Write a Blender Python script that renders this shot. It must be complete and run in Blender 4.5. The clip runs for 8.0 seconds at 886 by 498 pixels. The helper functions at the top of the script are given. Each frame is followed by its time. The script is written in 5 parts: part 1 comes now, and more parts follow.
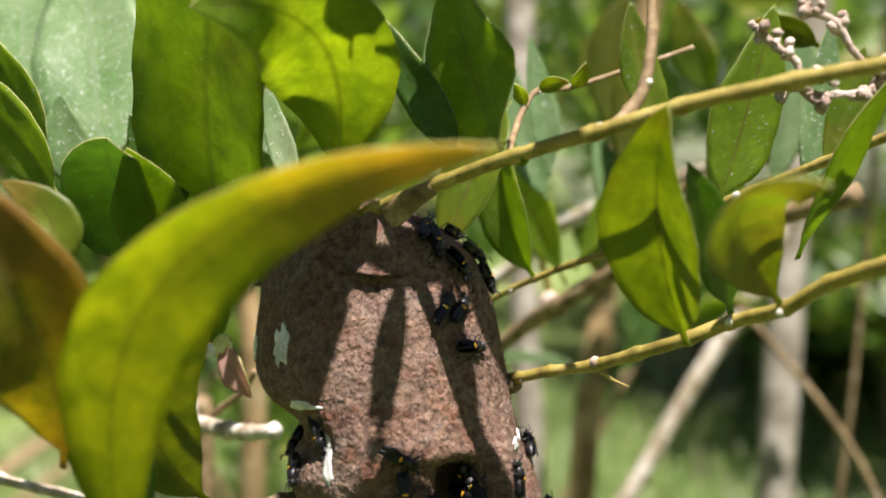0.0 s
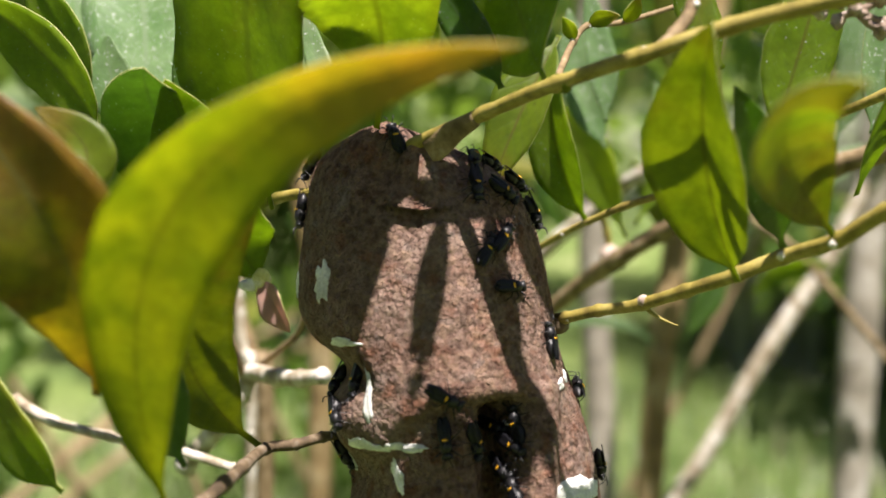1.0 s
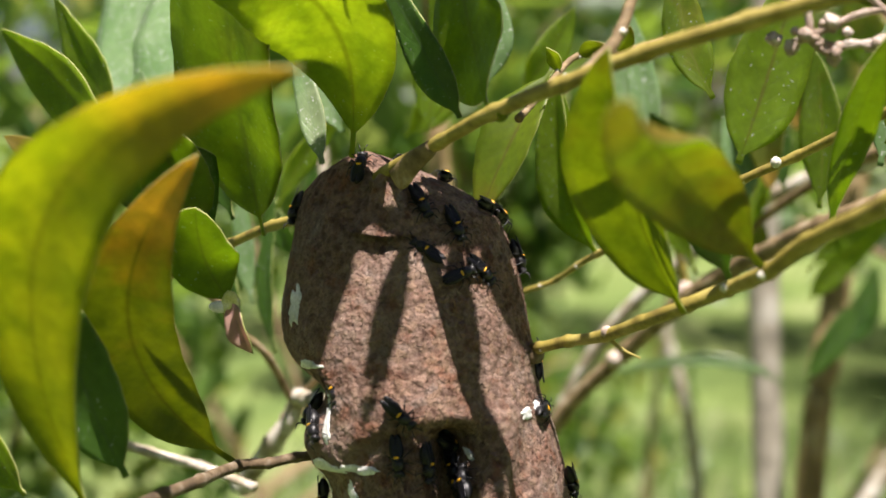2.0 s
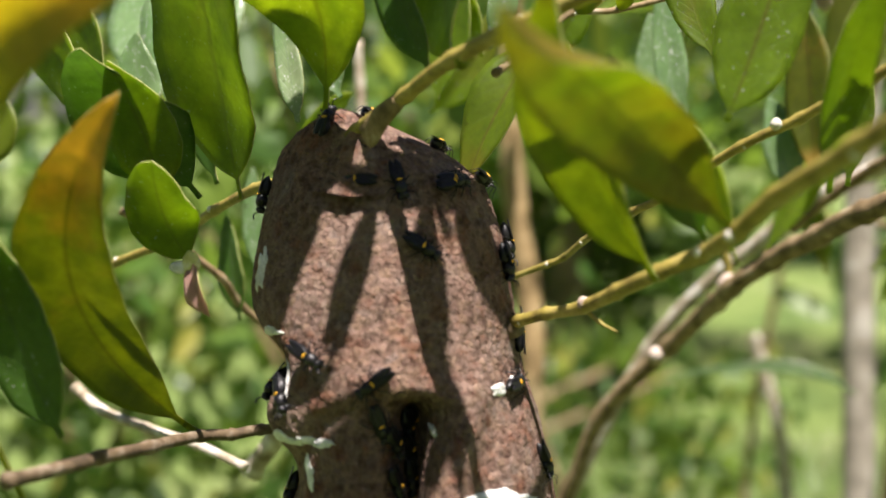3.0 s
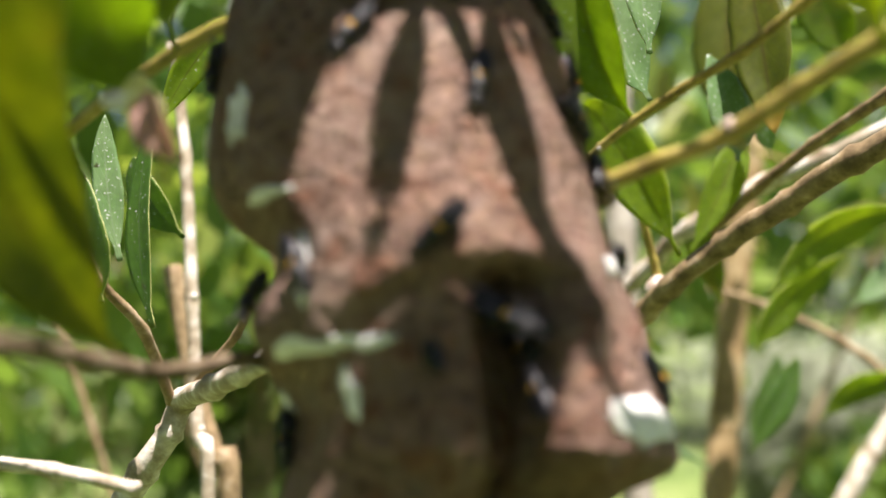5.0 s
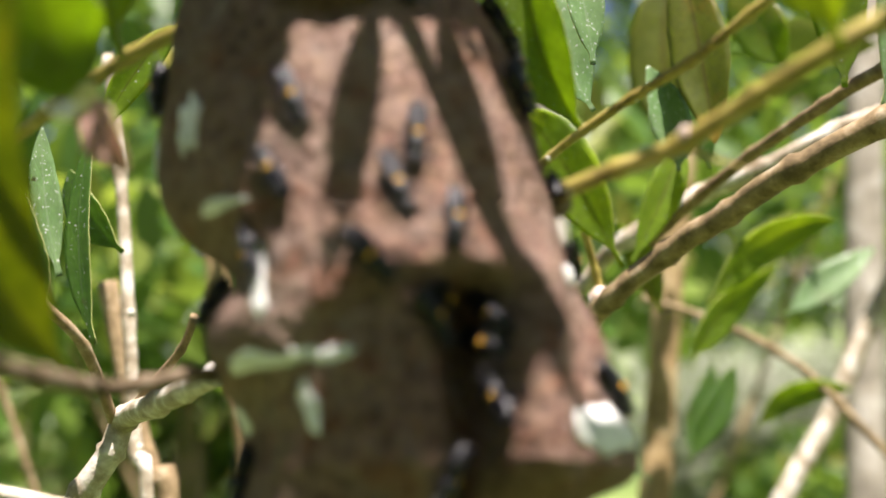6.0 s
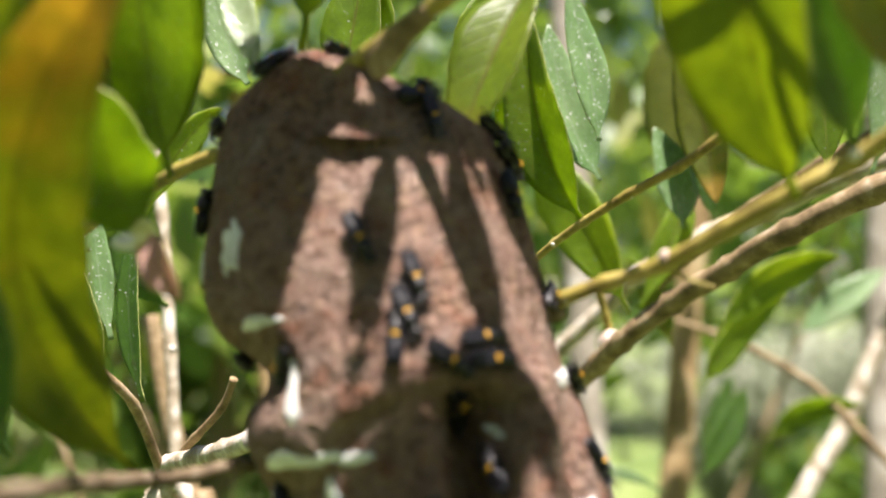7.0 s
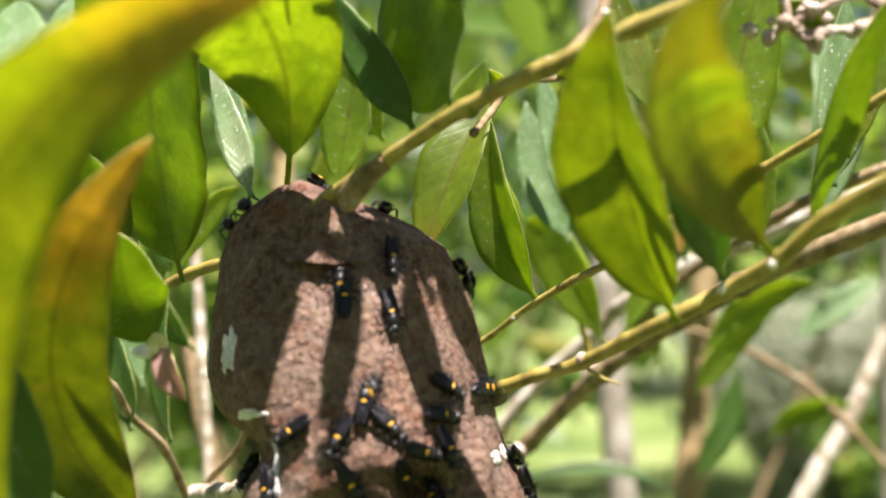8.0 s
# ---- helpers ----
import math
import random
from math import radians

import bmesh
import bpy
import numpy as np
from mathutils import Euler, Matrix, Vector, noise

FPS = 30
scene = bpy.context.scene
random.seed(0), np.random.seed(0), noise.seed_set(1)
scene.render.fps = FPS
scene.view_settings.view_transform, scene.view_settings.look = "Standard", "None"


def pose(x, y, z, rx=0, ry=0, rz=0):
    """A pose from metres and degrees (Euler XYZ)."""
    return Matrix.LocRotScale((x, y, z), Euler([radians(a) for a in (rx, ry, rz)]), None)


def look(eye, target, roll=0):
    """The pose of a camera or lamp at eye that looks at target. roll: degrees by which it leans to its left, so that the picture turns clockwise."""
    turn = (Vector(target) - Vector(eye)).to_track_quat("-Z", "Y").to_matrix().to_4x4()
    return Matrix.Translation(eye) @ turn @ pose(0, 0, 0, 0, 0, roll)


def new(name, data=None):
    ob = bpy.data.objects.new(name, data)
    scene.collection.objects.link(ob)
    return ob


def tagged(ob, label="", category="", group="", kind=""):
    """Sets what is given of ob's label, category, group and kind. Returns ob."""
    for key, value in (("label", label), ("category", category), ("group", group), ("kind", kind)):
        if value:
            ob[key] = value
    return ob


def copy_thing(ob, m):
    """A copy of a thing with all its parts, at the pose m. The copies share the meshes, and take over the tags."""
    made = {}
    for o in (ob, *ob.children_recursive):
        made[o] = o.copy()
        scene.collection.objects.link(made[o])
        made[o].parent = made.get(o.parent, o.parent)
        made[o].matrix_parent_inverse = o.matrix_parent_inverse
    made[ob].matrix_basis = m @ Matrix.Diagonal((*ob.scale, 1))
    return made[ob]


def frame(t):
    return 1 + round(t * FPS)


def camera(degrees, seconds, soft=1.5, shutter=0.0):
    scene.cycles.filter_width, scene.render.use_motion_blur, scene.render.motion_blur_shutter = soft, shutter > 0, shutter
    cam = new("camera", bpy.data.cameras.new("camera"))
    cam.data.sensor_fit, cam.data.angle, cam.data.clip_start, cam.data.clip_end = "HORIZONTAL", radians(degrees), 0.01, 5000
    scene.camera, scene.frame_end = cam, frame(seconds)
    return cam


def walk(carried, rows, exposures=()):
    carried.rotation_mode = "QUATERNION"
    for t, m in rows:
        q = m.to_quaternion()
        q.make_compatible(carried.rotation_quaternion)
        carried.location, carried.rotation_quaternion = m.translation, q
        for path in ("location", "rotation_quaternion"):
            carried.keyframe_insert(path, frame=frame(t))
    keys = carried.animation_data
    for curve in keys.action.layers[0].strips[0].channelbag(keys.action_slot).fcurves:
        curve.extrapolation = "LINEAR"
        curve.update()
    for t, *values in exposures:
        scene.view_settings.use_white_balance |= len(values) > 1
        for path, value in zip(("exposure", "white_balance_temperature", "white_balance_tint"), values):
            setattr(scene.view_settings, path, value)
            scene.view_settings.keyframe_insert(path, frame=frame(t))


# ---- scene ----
cam = camera(37.257, 8.0, 1.7, 0.3)
cam.data.dof.use_dof = True
cam.data.dof.focus_distance = 0.356
cam.data.dof.aperture_fstop = 9.5
walk(cam, [
    (0, look((0.01083, -0.34516, 1.29964), (-0.00058, 0.64874, 1.18988), 0.594)),
    (0.5, look((0.00000, -0.33669, 1.29732), (0.00000, 0.65358, 1.15815), 0.000)),
    (1, look((0.02025, -0.33862, 1.28750), (-0.05144, 0.65080, 1.16140), 0.327)),
    (1.2, look((0.03826, -0.34316, 1.28985), (-0.07180, 0.64321, 1.16752), 0.486)),
    (2.3, look((0.10166, -0.32525, 1.28357), (-0.17368, 0.63194, 1.19418), 0.041)),
    (2.5, look((0.10839, -0.31981, 1.28354), (-0.17909, 0.63383, 1.19450), 0.120)),
    (3, look((0.12017, -0.30253, 1.27031), (-0.21292, 0.63648, 1.18486), 1.016)),
    (3.5, look((0.10958, -0.28719, 1.25249), (-0.19118, 0.66602, 1.22198), 0.478)),
    (4, look((0.06980, -0.25730, 1.22639), (-0.15571, 0.71672, 1.24681), -0.503)),
    (4.5, look((0.03121, -0.22326, 1.20268), (-0.08074, 0.76902, 1.25612), -1.392)),
    (4.7, look((0.02500, -0.22200, 1.19900), (-0.07720, 0.76780, 1.26182), -1.200)),
    (5.8, look((0.01411, -0.21815, 1.19558), (-0.02936, 0.77840, 1.26627), -1.472)),
    (6, look((0.01426, -0.21900, 1.19645), (-0.02187, 0.77744, 1.27259), -1.733)),
    (6.5, look((0.01464, -0.22390, 1.19966), (-0.02793, 0.77252, 1.27264), -1.794)),
    (7, look((0.02059, -0.25241, 1.21871), (-0.04031, 0.74388, 1.27946), -1.512)),
    (7.5, look((0.03503, -0.28013, 1.23004), (-0.04678, 0.71567, 1.27109), -1.570)),
    (8, look((0.04815, -0.30880, 1.24896), (-0.05504, 0.68543, 1.27831), -1.693)),
], exposures=[(0, 1.34, 6350, 19), (3.2, 1.36, 6350, 19), (4.5, 1.68, 6350, 20), (8, 1.80, 6350, 20)])

# ---- daylight ----
SUN_ELEV, SUN_AZ = 74.0, 149.0      # degrees; azimuth clockwise from +y
world = bpy.data.worlds.new("World")
scene.world = world
world.use_nodes = True
wn = world.node_tree.nodes
sky = wn.new("ShaderNodeTexSky")
sky.sky_type, sky.sun_disc = "NISHITA", False
sky.sun_elevation, sky.sun_rotation = radians(SUN_ELEV), radians(SUN_AZ)
wn["Background"].inputs[1].default_value = 0.025
world.node_tree.links.new(sky.outputs[0], wn["Background"].inputs[0])
TO_SUN = Vector((math.cos(radians(SUN_ELEV)) * math.sin(radians(SUN_AZ)),
                 math.cos(radians(SUN_ELEV)) * math.cos(radians(SUN_AZ)), math.sin(radians(SUN_ELEV))))
sun = new("sun", bpy.data.lights.new("sun", "SUN"))
sun.data.energy, sun.data.angle, sun.data.color = 5.0, radians(0.53), (1.0, 0.94, 0.83)
sun.matrix_world = look(TO_SUN * 20, (0, 0, 0))


# ---- materials ----
def shader(name):
    m = bpy.data.materials.new(name)
    m.use_nodes = True
    nt = m.node_tree
    return m, nt, nt.nodes["Principled BSDF"]


def add(nt, kind, **inputs):
    n = nt.nodes.new("ShaderNode" + kind)
    for key, value in inputs.items():
        n.inputs[key.replace("_", " ")].default_value = value
    return n


def noise_at(nt, scale, detail=4.0, rough=0.55, coord="Object", stretch=None):
    tc = add(nt, "TexCoord")
    n = add(nt, "TexNoise", Scale=scale, Detail=detail, Roughness=rough)
    if stretch:
        mp = add(nt, "Mapping")
        mp.inputs["Scale"].default_value = stretch
        nt.links.new(tc.outputs[coord], mp.inputs[0])
        nt.links.new(mp.outputs[0], n.inputs["Vector"])
    else:
        nt.links.new(tc.outputs[coord], n.inputs["Vector"])
    return n


def ramp(nt, source, stops):
    r = add(nt, "ValToRGB")
    e = r.color_ramp.elements
    while len(e) < len(stops):
        e.new(0.5)
    for k, (p, c) in zip(e, stops):
        k.position, k.color = p, (*c, 1.0)
    nt.links.new(source, r.inputs[0])
    return r


def mix(nt, fac, a, b, mode="MIX"):
    m = nt.nodes.new("ShaderNodeMix")
    m.data_type, m.blend_type = "RGBA", mode
    for sock, v in ((m.inputs[0], fac), (m.inputs[6], a), (m.inputs[7], b)):
        if hasattr(v, "is_linked"):
            nt.links.new(v, sock)
        else:
            sock.default_value = v if not isinstance(v, tuple) else (*v, 1.0)
    return m.outputs[2]


def bump(nt, bsdf, sources, strength=0.5, distance=0.001):
    prev = None
    for src, dist in sources:
        b = add(nt, "Bump", Strength=strength, Distance=dist)
        nt.links.new(src, b.inputs["Height"])
        if prev:
            nt.links.new(prev.outputs[0], b.inputs["Normal"])
        prev = b
    nt.links.new(prev.outputs[0], bsdf.inputs["Normal"])


def make_nest_mat():
    m, nt, b = shader("nest_carton")
    big = noise_at(nt, 60, 4)
    zone = noise_at(nt, 28, 3)
    mid = noise_at(nt, 300, 5, 0.7)
    fine = noise_at(nt, 1100, 4, 0.75)
    lump = noise_at(nt, 470, 3, 0.6)
    tc = add(nt, "TexCoord")
    vor = add(nt, "TexVoronoi", Scale=430.0)
    wob = add(nt, "VectorMath"); wob.operation = "MULTIPLY_ADD"
    wob.inputs[1].default_value = (0.0022, 0.0022, 0.0022)
    nt.links.new(lump.outputs["Color"], wob.inputs[0]); nt.links.new(tc.outputs["Object"], wob.inputs[2])
    nt.links.new(wob.outputs[0], vor.inputs["Vector"])
    base = ramp(nt, big.outputs[0], [(0.30, (0.150, 0.080, 0.055)), (0.48, (0.265, 0.168, 0.128)), (0.70, (0.375, 0.272, 0.222))])
    warm = ramp(nt, mid.outputs[0], [(0.35, (0.105, 0.062, 0.045)), (0.5, (0.265, 0.175, 0.133)), (0.65, (0.47, 0.35, 0.29))])
    c = mix(nt, 0.50, base.outputs[0], warm.outputs[0])
    red = ramp(nt, zone.outputs[0], [(0.36, (0.82, 0.66, 0.58)), (0.50, (1.0, 1.0, 1.0)), (0.66, (1.12, 1.13, 1.14))])
    c = mix(nt, 0.9, c, red.outputs[0], "MULTIPLY")
    crumb = ramp(nt, zone.outputs[0], [(0.38, (0.80, 0.80, 0.80)), (0.62, (0.35, 0.35, 0.35))])
    pellet = ramp(nt, vor.outputs["Color"], [(0.15, (0.17, 0.095, 0.068)), (0.35, (0.29, 0.19, 0.148)), (0.55, (0.37, 0.262, 0.212)), (0.72, (0.42, 0.285, 0.185)), (0.9, (0.33, 0.272, 0.24))])
    c = mix(nt, 0.42, c, pellet.outputs[0])
    rust_n = noise_at(nt, 150, 4, 0.65)
    rust = ramp(nt, rust_n.outputs[0], [(0.52, (0, 0, 0)), (0.66, (0.80, 0.80, 0.80))])
    c = mix(nt, rust.outputs[0], c, (0.235, 0.098, 0.055))
    ash_n = noise_at(nt, 85, 4, 0.6)
    ash = ramp(nt, ash_n.outputs[0], [(0.58, (0, 0, 0)), (0.72, (0.45, 0.45, 0.45))])
    c = mix(nt, ash.outputs[0], c, (0.40, 0.345, 0.31))
    pit = ramp(nt, lump.outputs[0], [(0.34, (0.42, 0.36, 0.33)), (0.48, (0.95, 0.95, 0.95)), (0.66, (1.35, 1.30, 1.26))])
    c = mix(nt, crumb.outputs[0], c, pit.outputs[0], "MULTIPLY")
    speck = ramp(nt, fine.outputs[0], [(0.32, (0.55, 0.53, 0.51)), (0.5, (0.95, 0.95, 0.95)), (0.68, (1.3, 1.27, 1.24))])
    c = mix(nt, 0.38, c, speck.outputs[0], "MULTIPLY")
    nt.links.new(c, b.inputs["Base Color"])
    b.inputs["Roughness"].default_value = 0.85
    b.inputs["Specular IOR Level"].default_value = 0.2
    bump(nt, b, [(rust_n.outputs[0], 0.0030), (mid.outputs[0], 0.0026), (lump.outputs[0], 0.0026), (vor.outputs["Distance"], -0.0012), (fine.outputs[0], 0.0008)], 1.0)
    return m


def make_plain(name, stops, scale, rough=0.7, spec=0.4, bumps=0.0004, stretch=None, detail=4.0):
    m, nt, b = shader(name)
    n = noise_at(nt, scale, detail, stretch=stretch)
    f = noise_at(nt, scale * 6, 3, stretch=stretch)
    r = ramp(nt, n.outputs[0], stops)
    g = ramp(nt, f.outputs[0], [(0.3, (0.7, 0.7, 0.7)), (0.7, (1.15, 1.15, 1.15))])
    c = mix(nt, 0.7, r.outputs[0], g.outputs[0], "MULTIPLY")
    nt.links.new(c, b.inputs["Base Color"])
    b.inputs["Roughness"].default_value = rough
    b.inputs["Specular IOR Level"].default_value = spec
    bump(nt, b, [(n.outputs[0], bumps), (f.outputs[0], bumps * 0.4)], 0.7)
    return m


def make_leaf_mat(name, lo, hi, old, age, glow, through_col, rough=0.42, tip=0.0, dust=0.0, rib_col=None, scorch=0.0):
    """lo, hi: blade greens; old: colour of ageing blotches, age: how much of them; glow: share of light let through;
    rib_col: colour of the midrib; scorch: how far the tip has turned orange and then straw-pale."""
    m, nt, b = shader(name)
    uv = add(nt, "UVMap")
    sep = add(nt, "SeparateXYZ")
    nt.links.new(uv.outputs[0], sep.inputs[0])
    info = add(nt, "ObjectInfo")
    big = noise_at(nt, 38, 4)
    fine = noise_at(nt, 420, 4)
    # side veins: slanting stripes that run from the midrib to the edge
    side = add(nt, "Math"); side.operation = "SUBTRACT"; side.inputs[1].default_value = 0.5
    nt.links.new(sep.outputs[0], side.inputs[0])
    far = add(nt, "Math"); far.operation = "ABSOLUTE"
    nt.links.new(side.outputs[0], far.inputs[0])
    slant = add(nt, "Math"); slant.operation = "MULTIPLY_ADD"; slant.inputs[1].default_value = -0.42
    nt.links.new(far.outputs[0], slant.inputs[0]); nt.links.new(sep.outputs[1], slant.inputs[2])
    warp = add(nt, "Math"); warp.operation = "MULTIPLY_ADD"; warp.inputs[1].default_value = 0.028
    nt.links.new(big.outputs[0], warp.inputs[0]); nt.links.new(slant.outputs[0], warp.inputs[2])
    wave = add(nt, "Math"); wave.operation = "MULTIPLY"; wave.inputs[1].default_value = 11.0
    nt.links.new(warp.outputs[0], wave.inputs[0])
    frac = add(nt, "Math"); frac.operation = "PINGPONG"; frac.inputs[1].default_value = 0.5
    nt.links.new(wave.outputs[0], frac.inputs[0])
    vein = ramp(nt, frac.outputs[0], [(0.0, (1, 1, 1)), (0.10, (0.15, 0.15, 0.15)), (0.2, (0, 0, 0))])
    rib = ramp(nt, far.outputs[0], [(0.010, (0.75, 0.75, 0.75)), (0.035, (0, 0, 0))])
    green = ramp(nt, big.outputs[0], [(0.32, lo), (0.68, hi)])
    blot = noise_at(nt, 24, 5, 0.65)
    spread = add(nt, "Math"); spread.operation = "MULTIPLY_ADD"; spread.inputs[1].default_value = 0.22
    nt.links.new(info.outputs["Random"], spread.inputs[0]); nt.links.new(blot.outputs[0], spread.inputs[2])
    tipv = ramp(nt, sep.outputs[1], [(0.55, (0, 0, 0)), (1.0, (tip, tip, tip))])
    aged = add(nt, "Math"); aged.operation = "ADD"
    nt.links.new(spread.outputs[0], aged.inputs[0]); nt.links.new(tipv.outputs[0], aged.inputs[1])
    agev = ramp(nt, aged.outputs[0], [(0.86 - age * 0.5, (0, 0, 0)), (1.02 - age * 0.5, (1, 1, 1))])
    c = mix(nt, agev.outputs[0], green.outputs[0], old)
    grain = ramp(nt, fine.outputs[0], [(0.3, (0.82, 0.82, 0.82)), (0.7, (1.1, 1.1, 1.1))])
    c = mix(nt, 0.7, c, grain.outputs[0], "MULTIPLY")
    spots_n = noise_at(nt, 260, 2, 0.4)
    spots = ramp(nt, spots_n.outputs[0], [(0.74, (0, 0, 0)), (0.78, (1, 1, 1))])
    c = mix(nt, spots.outputs[0], c, (0.035, 0.03, 0.012))
    if dust:
        dn = noise_at(nt, 1100, 2, 0.5)
        df = ramp(nt, dn.outputs[0], [(0.70 - 0.08 * dust, (0, 0, 0)), (0.74 - 0.06 * dust, (1, 1, 1))])
        c = mix(nt, df.outputs[0], c, (0.62, 0.64, 0.58))
    pale = tuple(min(1.0, 0.8 * h + 0.05) for h in hi)
    vf = mix(nt, 0.20, (0.0, 0.0, 0.0), vein.outputs[0])
    c = mix(nt, vf, c, pale)
    c = mix(nt, rib.outputs[0], c, rib_col or pale)
    if scorch:
        fray = add(nt, "Math"); fray.operation = "MULTIPLY_ADD"; fray.inputs[1].default_value = 0.22
        nt.links.new(blot.outputs[0], fray.inputs[0]); nt.links.new(sep.outputs[1], fray.inputs[2])
        orange_f = ramp(nt, fray.outputs[0], [(1.13 - 0.34 * scorch, (0, 0, 0)), (1.14 - 0.10 * scorch, (0.85, 0.85, 0.85))])
        straw_f = ramp(nt, fray.outputs[0], [(1.12 - 0.12 * scorch, (0, 0, 0)), (1.13, (0.9, 0.9, 0.9))])
        c = mix(nt, orange_f.outputs[0], c, (0.42, 0.29, 0.07))
        c = mix(nt, straw_f.outputs[0], c, (0.55, 0.46, 0.34))
    nt.links.new(c, b.inputs["Base Color"])
    b.inputs["Roughness"].default_value = rough
    b.inputs["Specular IOR Level"].default_value = 0.5
    bump(nt, b, [(vein.outputs[0], -0.00007), (fine.outputs[0], 0.0001), (big.outputs[0], 0.0014)], 0.5)
    tr = add(nt, "BsdfTranslucent")
    tc = mix(nt, agev.outputs[0], through_col, tuple(0.5 * a + 0.5 * o for a, o in zip(through_col, old)))
    tc = mix(nt, vf, tc, tuple(0.7 * x for x in through_col))
    tc = mix(nt, rib.outputs[0], tc, tuple(0.68 * x for x in through_col))
    if scorch:
        tc = mix(nt, orange_f.outputs[0], tc, (0.76, 0.56, 0.10))
        tc = mix(nt, straw_f.outputs[0], tc, (0.55, 0.42, 0.28))
    tc = mix(nt, 0.7, tc, grain.outputs[0], "MULTIPLY")
    cells = noise_at(nt, 95, 5, 0.6)
    mott = ramp(nt, cells.outputs[0], [(0.32, (0.62, 0.70, 0.6)), (0.52, (1.0, 1.0, 1.0)), (0.7, (1.22, 1.15, 1.1))])
    tc = mix(nt, 0.75, tc, mott.outputs[0], "MULTIPLY")
    nt.links.new(tc, tr.inputs["Color"])
    ms = add(nt, "MixShader")
    ms.inputs[0].default_value = glow
    nt.links.new(b.outputs[0], ms.inputs[1]); nt.links.new(tr.outputs[0], ms.inputs[2])
    nt.links.new(ms.outputs[0], nt.nodes["Material Output"].inputs[0])
    return m


nest_mat = make_nest_mat()
white_mat = make_plain("chalk_white", [(0.3, (0.55, 0.56, 0.52)), (0.6, (0.80, 0.80, 0.77))], 260, 0.8, 0.3, 0.0006)
twig_bark = make_plain("twig_bark", [(0.3, (0.15, 0.11, 0.024)), (0.5, (0.29, 0.23, 0.045)), (0.72, (0.42, 0.34, 0.10))], 160, 0.6, 0.4, 0.0003)
brown_bark = make_plain("brown_bark", [(0.3, (0.11, 0.075, 0.035)), (0.55, (0.26, 0.185, 0.095)), (0.75, (0.44, 0.36, 0.25))], 140, 0.75, 0.3, 0.0005)
grey_bark = make_plain("grey_bark", [(0.3, (0.17, 0.125, 0.07)), (0.5, (0.40, 0.34, 0.25)), (0.66, (0.68, 0.64, 0.57))], 110, 0.8, 0.3, 0.0008)
tan_bark = make_plain("tan_bark", [(0.3, (0.15, 0.10, 0.045)), (0.5, (0.30, 0.21, 0.10)), (0.7, (0.44, 0.35, 0.20))], 34, 0.8, 0.2, 0.002)
pale_bark = make_plain("pale_bark", [(0.3, (0.16, 0.14, 0.11)), (0.5, (0.29, 0.26, 0.21)), (0.7, (0.46, 0.43, 0.38))], 34, 0.85, 0.2, 0.002)
dry_bark = make_plain("dry_bark", [(0.3, (0.20, 0.14, 0.10)), (0.5, (0.40, 0.31, 0.25)), (0.7, (0.66, 0.57, 0.50))], 180, 0.85, 0.2, 0.001)
dark_bark = make_plain("dark_bark", [(0.3, (0.05, 0.035, 0.02)), (0.5, (0.13, 0.09, 0.05)), (0.7, (0.27, 0.22, 0.16))], 150, 0.8, 0.3, 0.0006)
lichen_mat = make_plain("pale_scar", [(0.3, (0.5, 0.46, 0.38)), (0.7, (0.8, 0.78, 0.72))], 400, 0.8, 0.3, 0.0004)
LEAF = {
    "green": make_leaf_mat("leaf_green", (0.080, 0.125, 0.008), (0.15, 0.205, 0.014), (0.26, 0.22, 0.02), 0.35, 0.62, (0.47, 0.62, 0.03), dust=0.2, rib_col=(0.22, 0.24, 0.04)),
    "yellow": make_leaf_mat("leaf_yellow", (0.11, 0.17, 0.012), (0.19, 0.24, 0.02), (0.30, 0.22, 0.03), 0.40, 0.62, (0.48, 0.57, 0.025), tip=0.22, rib_col=(0.17, 0.14, 0.03), scorch=0.25),
    "olive": make_leaf_mat("leaf_olive", (0.10, 0.14, 0.010), (0.17, 0.20, 0.015), (0.50, 0.30, 0.10), 0.0, 0.66, (0.62, 0.68, 0.03), tip=0.1, rib_col=(0.2, 0.17, 0.03), scorch=1.0),
    "orange": make_leaf_mat("leaf_ageing", (0.09, 0.115, 0.010), (0.15, 0.165, 0.015), (0.46, 0.25, 0.03), 0.14, 0.58, (0.37, 0.42, 0.02), tip=0.10, rib_col=(0.12, 0.08, 0.02), scorch=0.6),
    "brown": make_leaf_mat("leaf_browning", (0.10, 0.13, 0.012), (0.17, 0.17, 0.02), (0.24, 0.13, 0.03), 0.6, 0.64, (0.70, 0.62, 0.05), tip=0.2),
    "dark": make_leaf_mat("leaf_dark", (0.036, 0.095, 0.014), (0.075, 0.15, 0.022), (0.14, 0.17, 0.03), 0.2, 0.5, (0.30, 0.48, 0.07), dust=0.3),
    # sky sheen is painted into these pale greens; dust adds the white specks
    "pale": make_leaf_mat("leaf_dusty_sheen", (0.11, 0.205, 0.07), (0.22, 0.32, 0.15), (0.30, 0.35, 0.2), 0.4, 0.35, (0.32, 0.52, 0.08), 0.30, dust=0.9),
    "bright": make_leaf_mat("leaf_bright", (0.10, 0.17, 0.010), (0.17, 0.25, 0.018), (0.26, 0.27, 0.03), 0.3, 0.62, (0.62, 0.74, 0.05), dust=0.2, rib_col=(0.16, 0.13, 0.03)),
    "pink": make_leaf_mat("leaf_withered", (0.38, 0.24, 0.19), (0.55, 0.37, 0.31), (0.62, 0.50, 0.40), 0.6, 0.45, (0.80, 0.52, 0.44)),
}
torn_mat = make_plain("leaf_torn_edge", [(0.3, (0.52, 0.50, 0.12)), (0.55, (0.72, 0.70, 0.30)), (0.75, (0.82, 0.80, 0.62))], 420, 0.6)
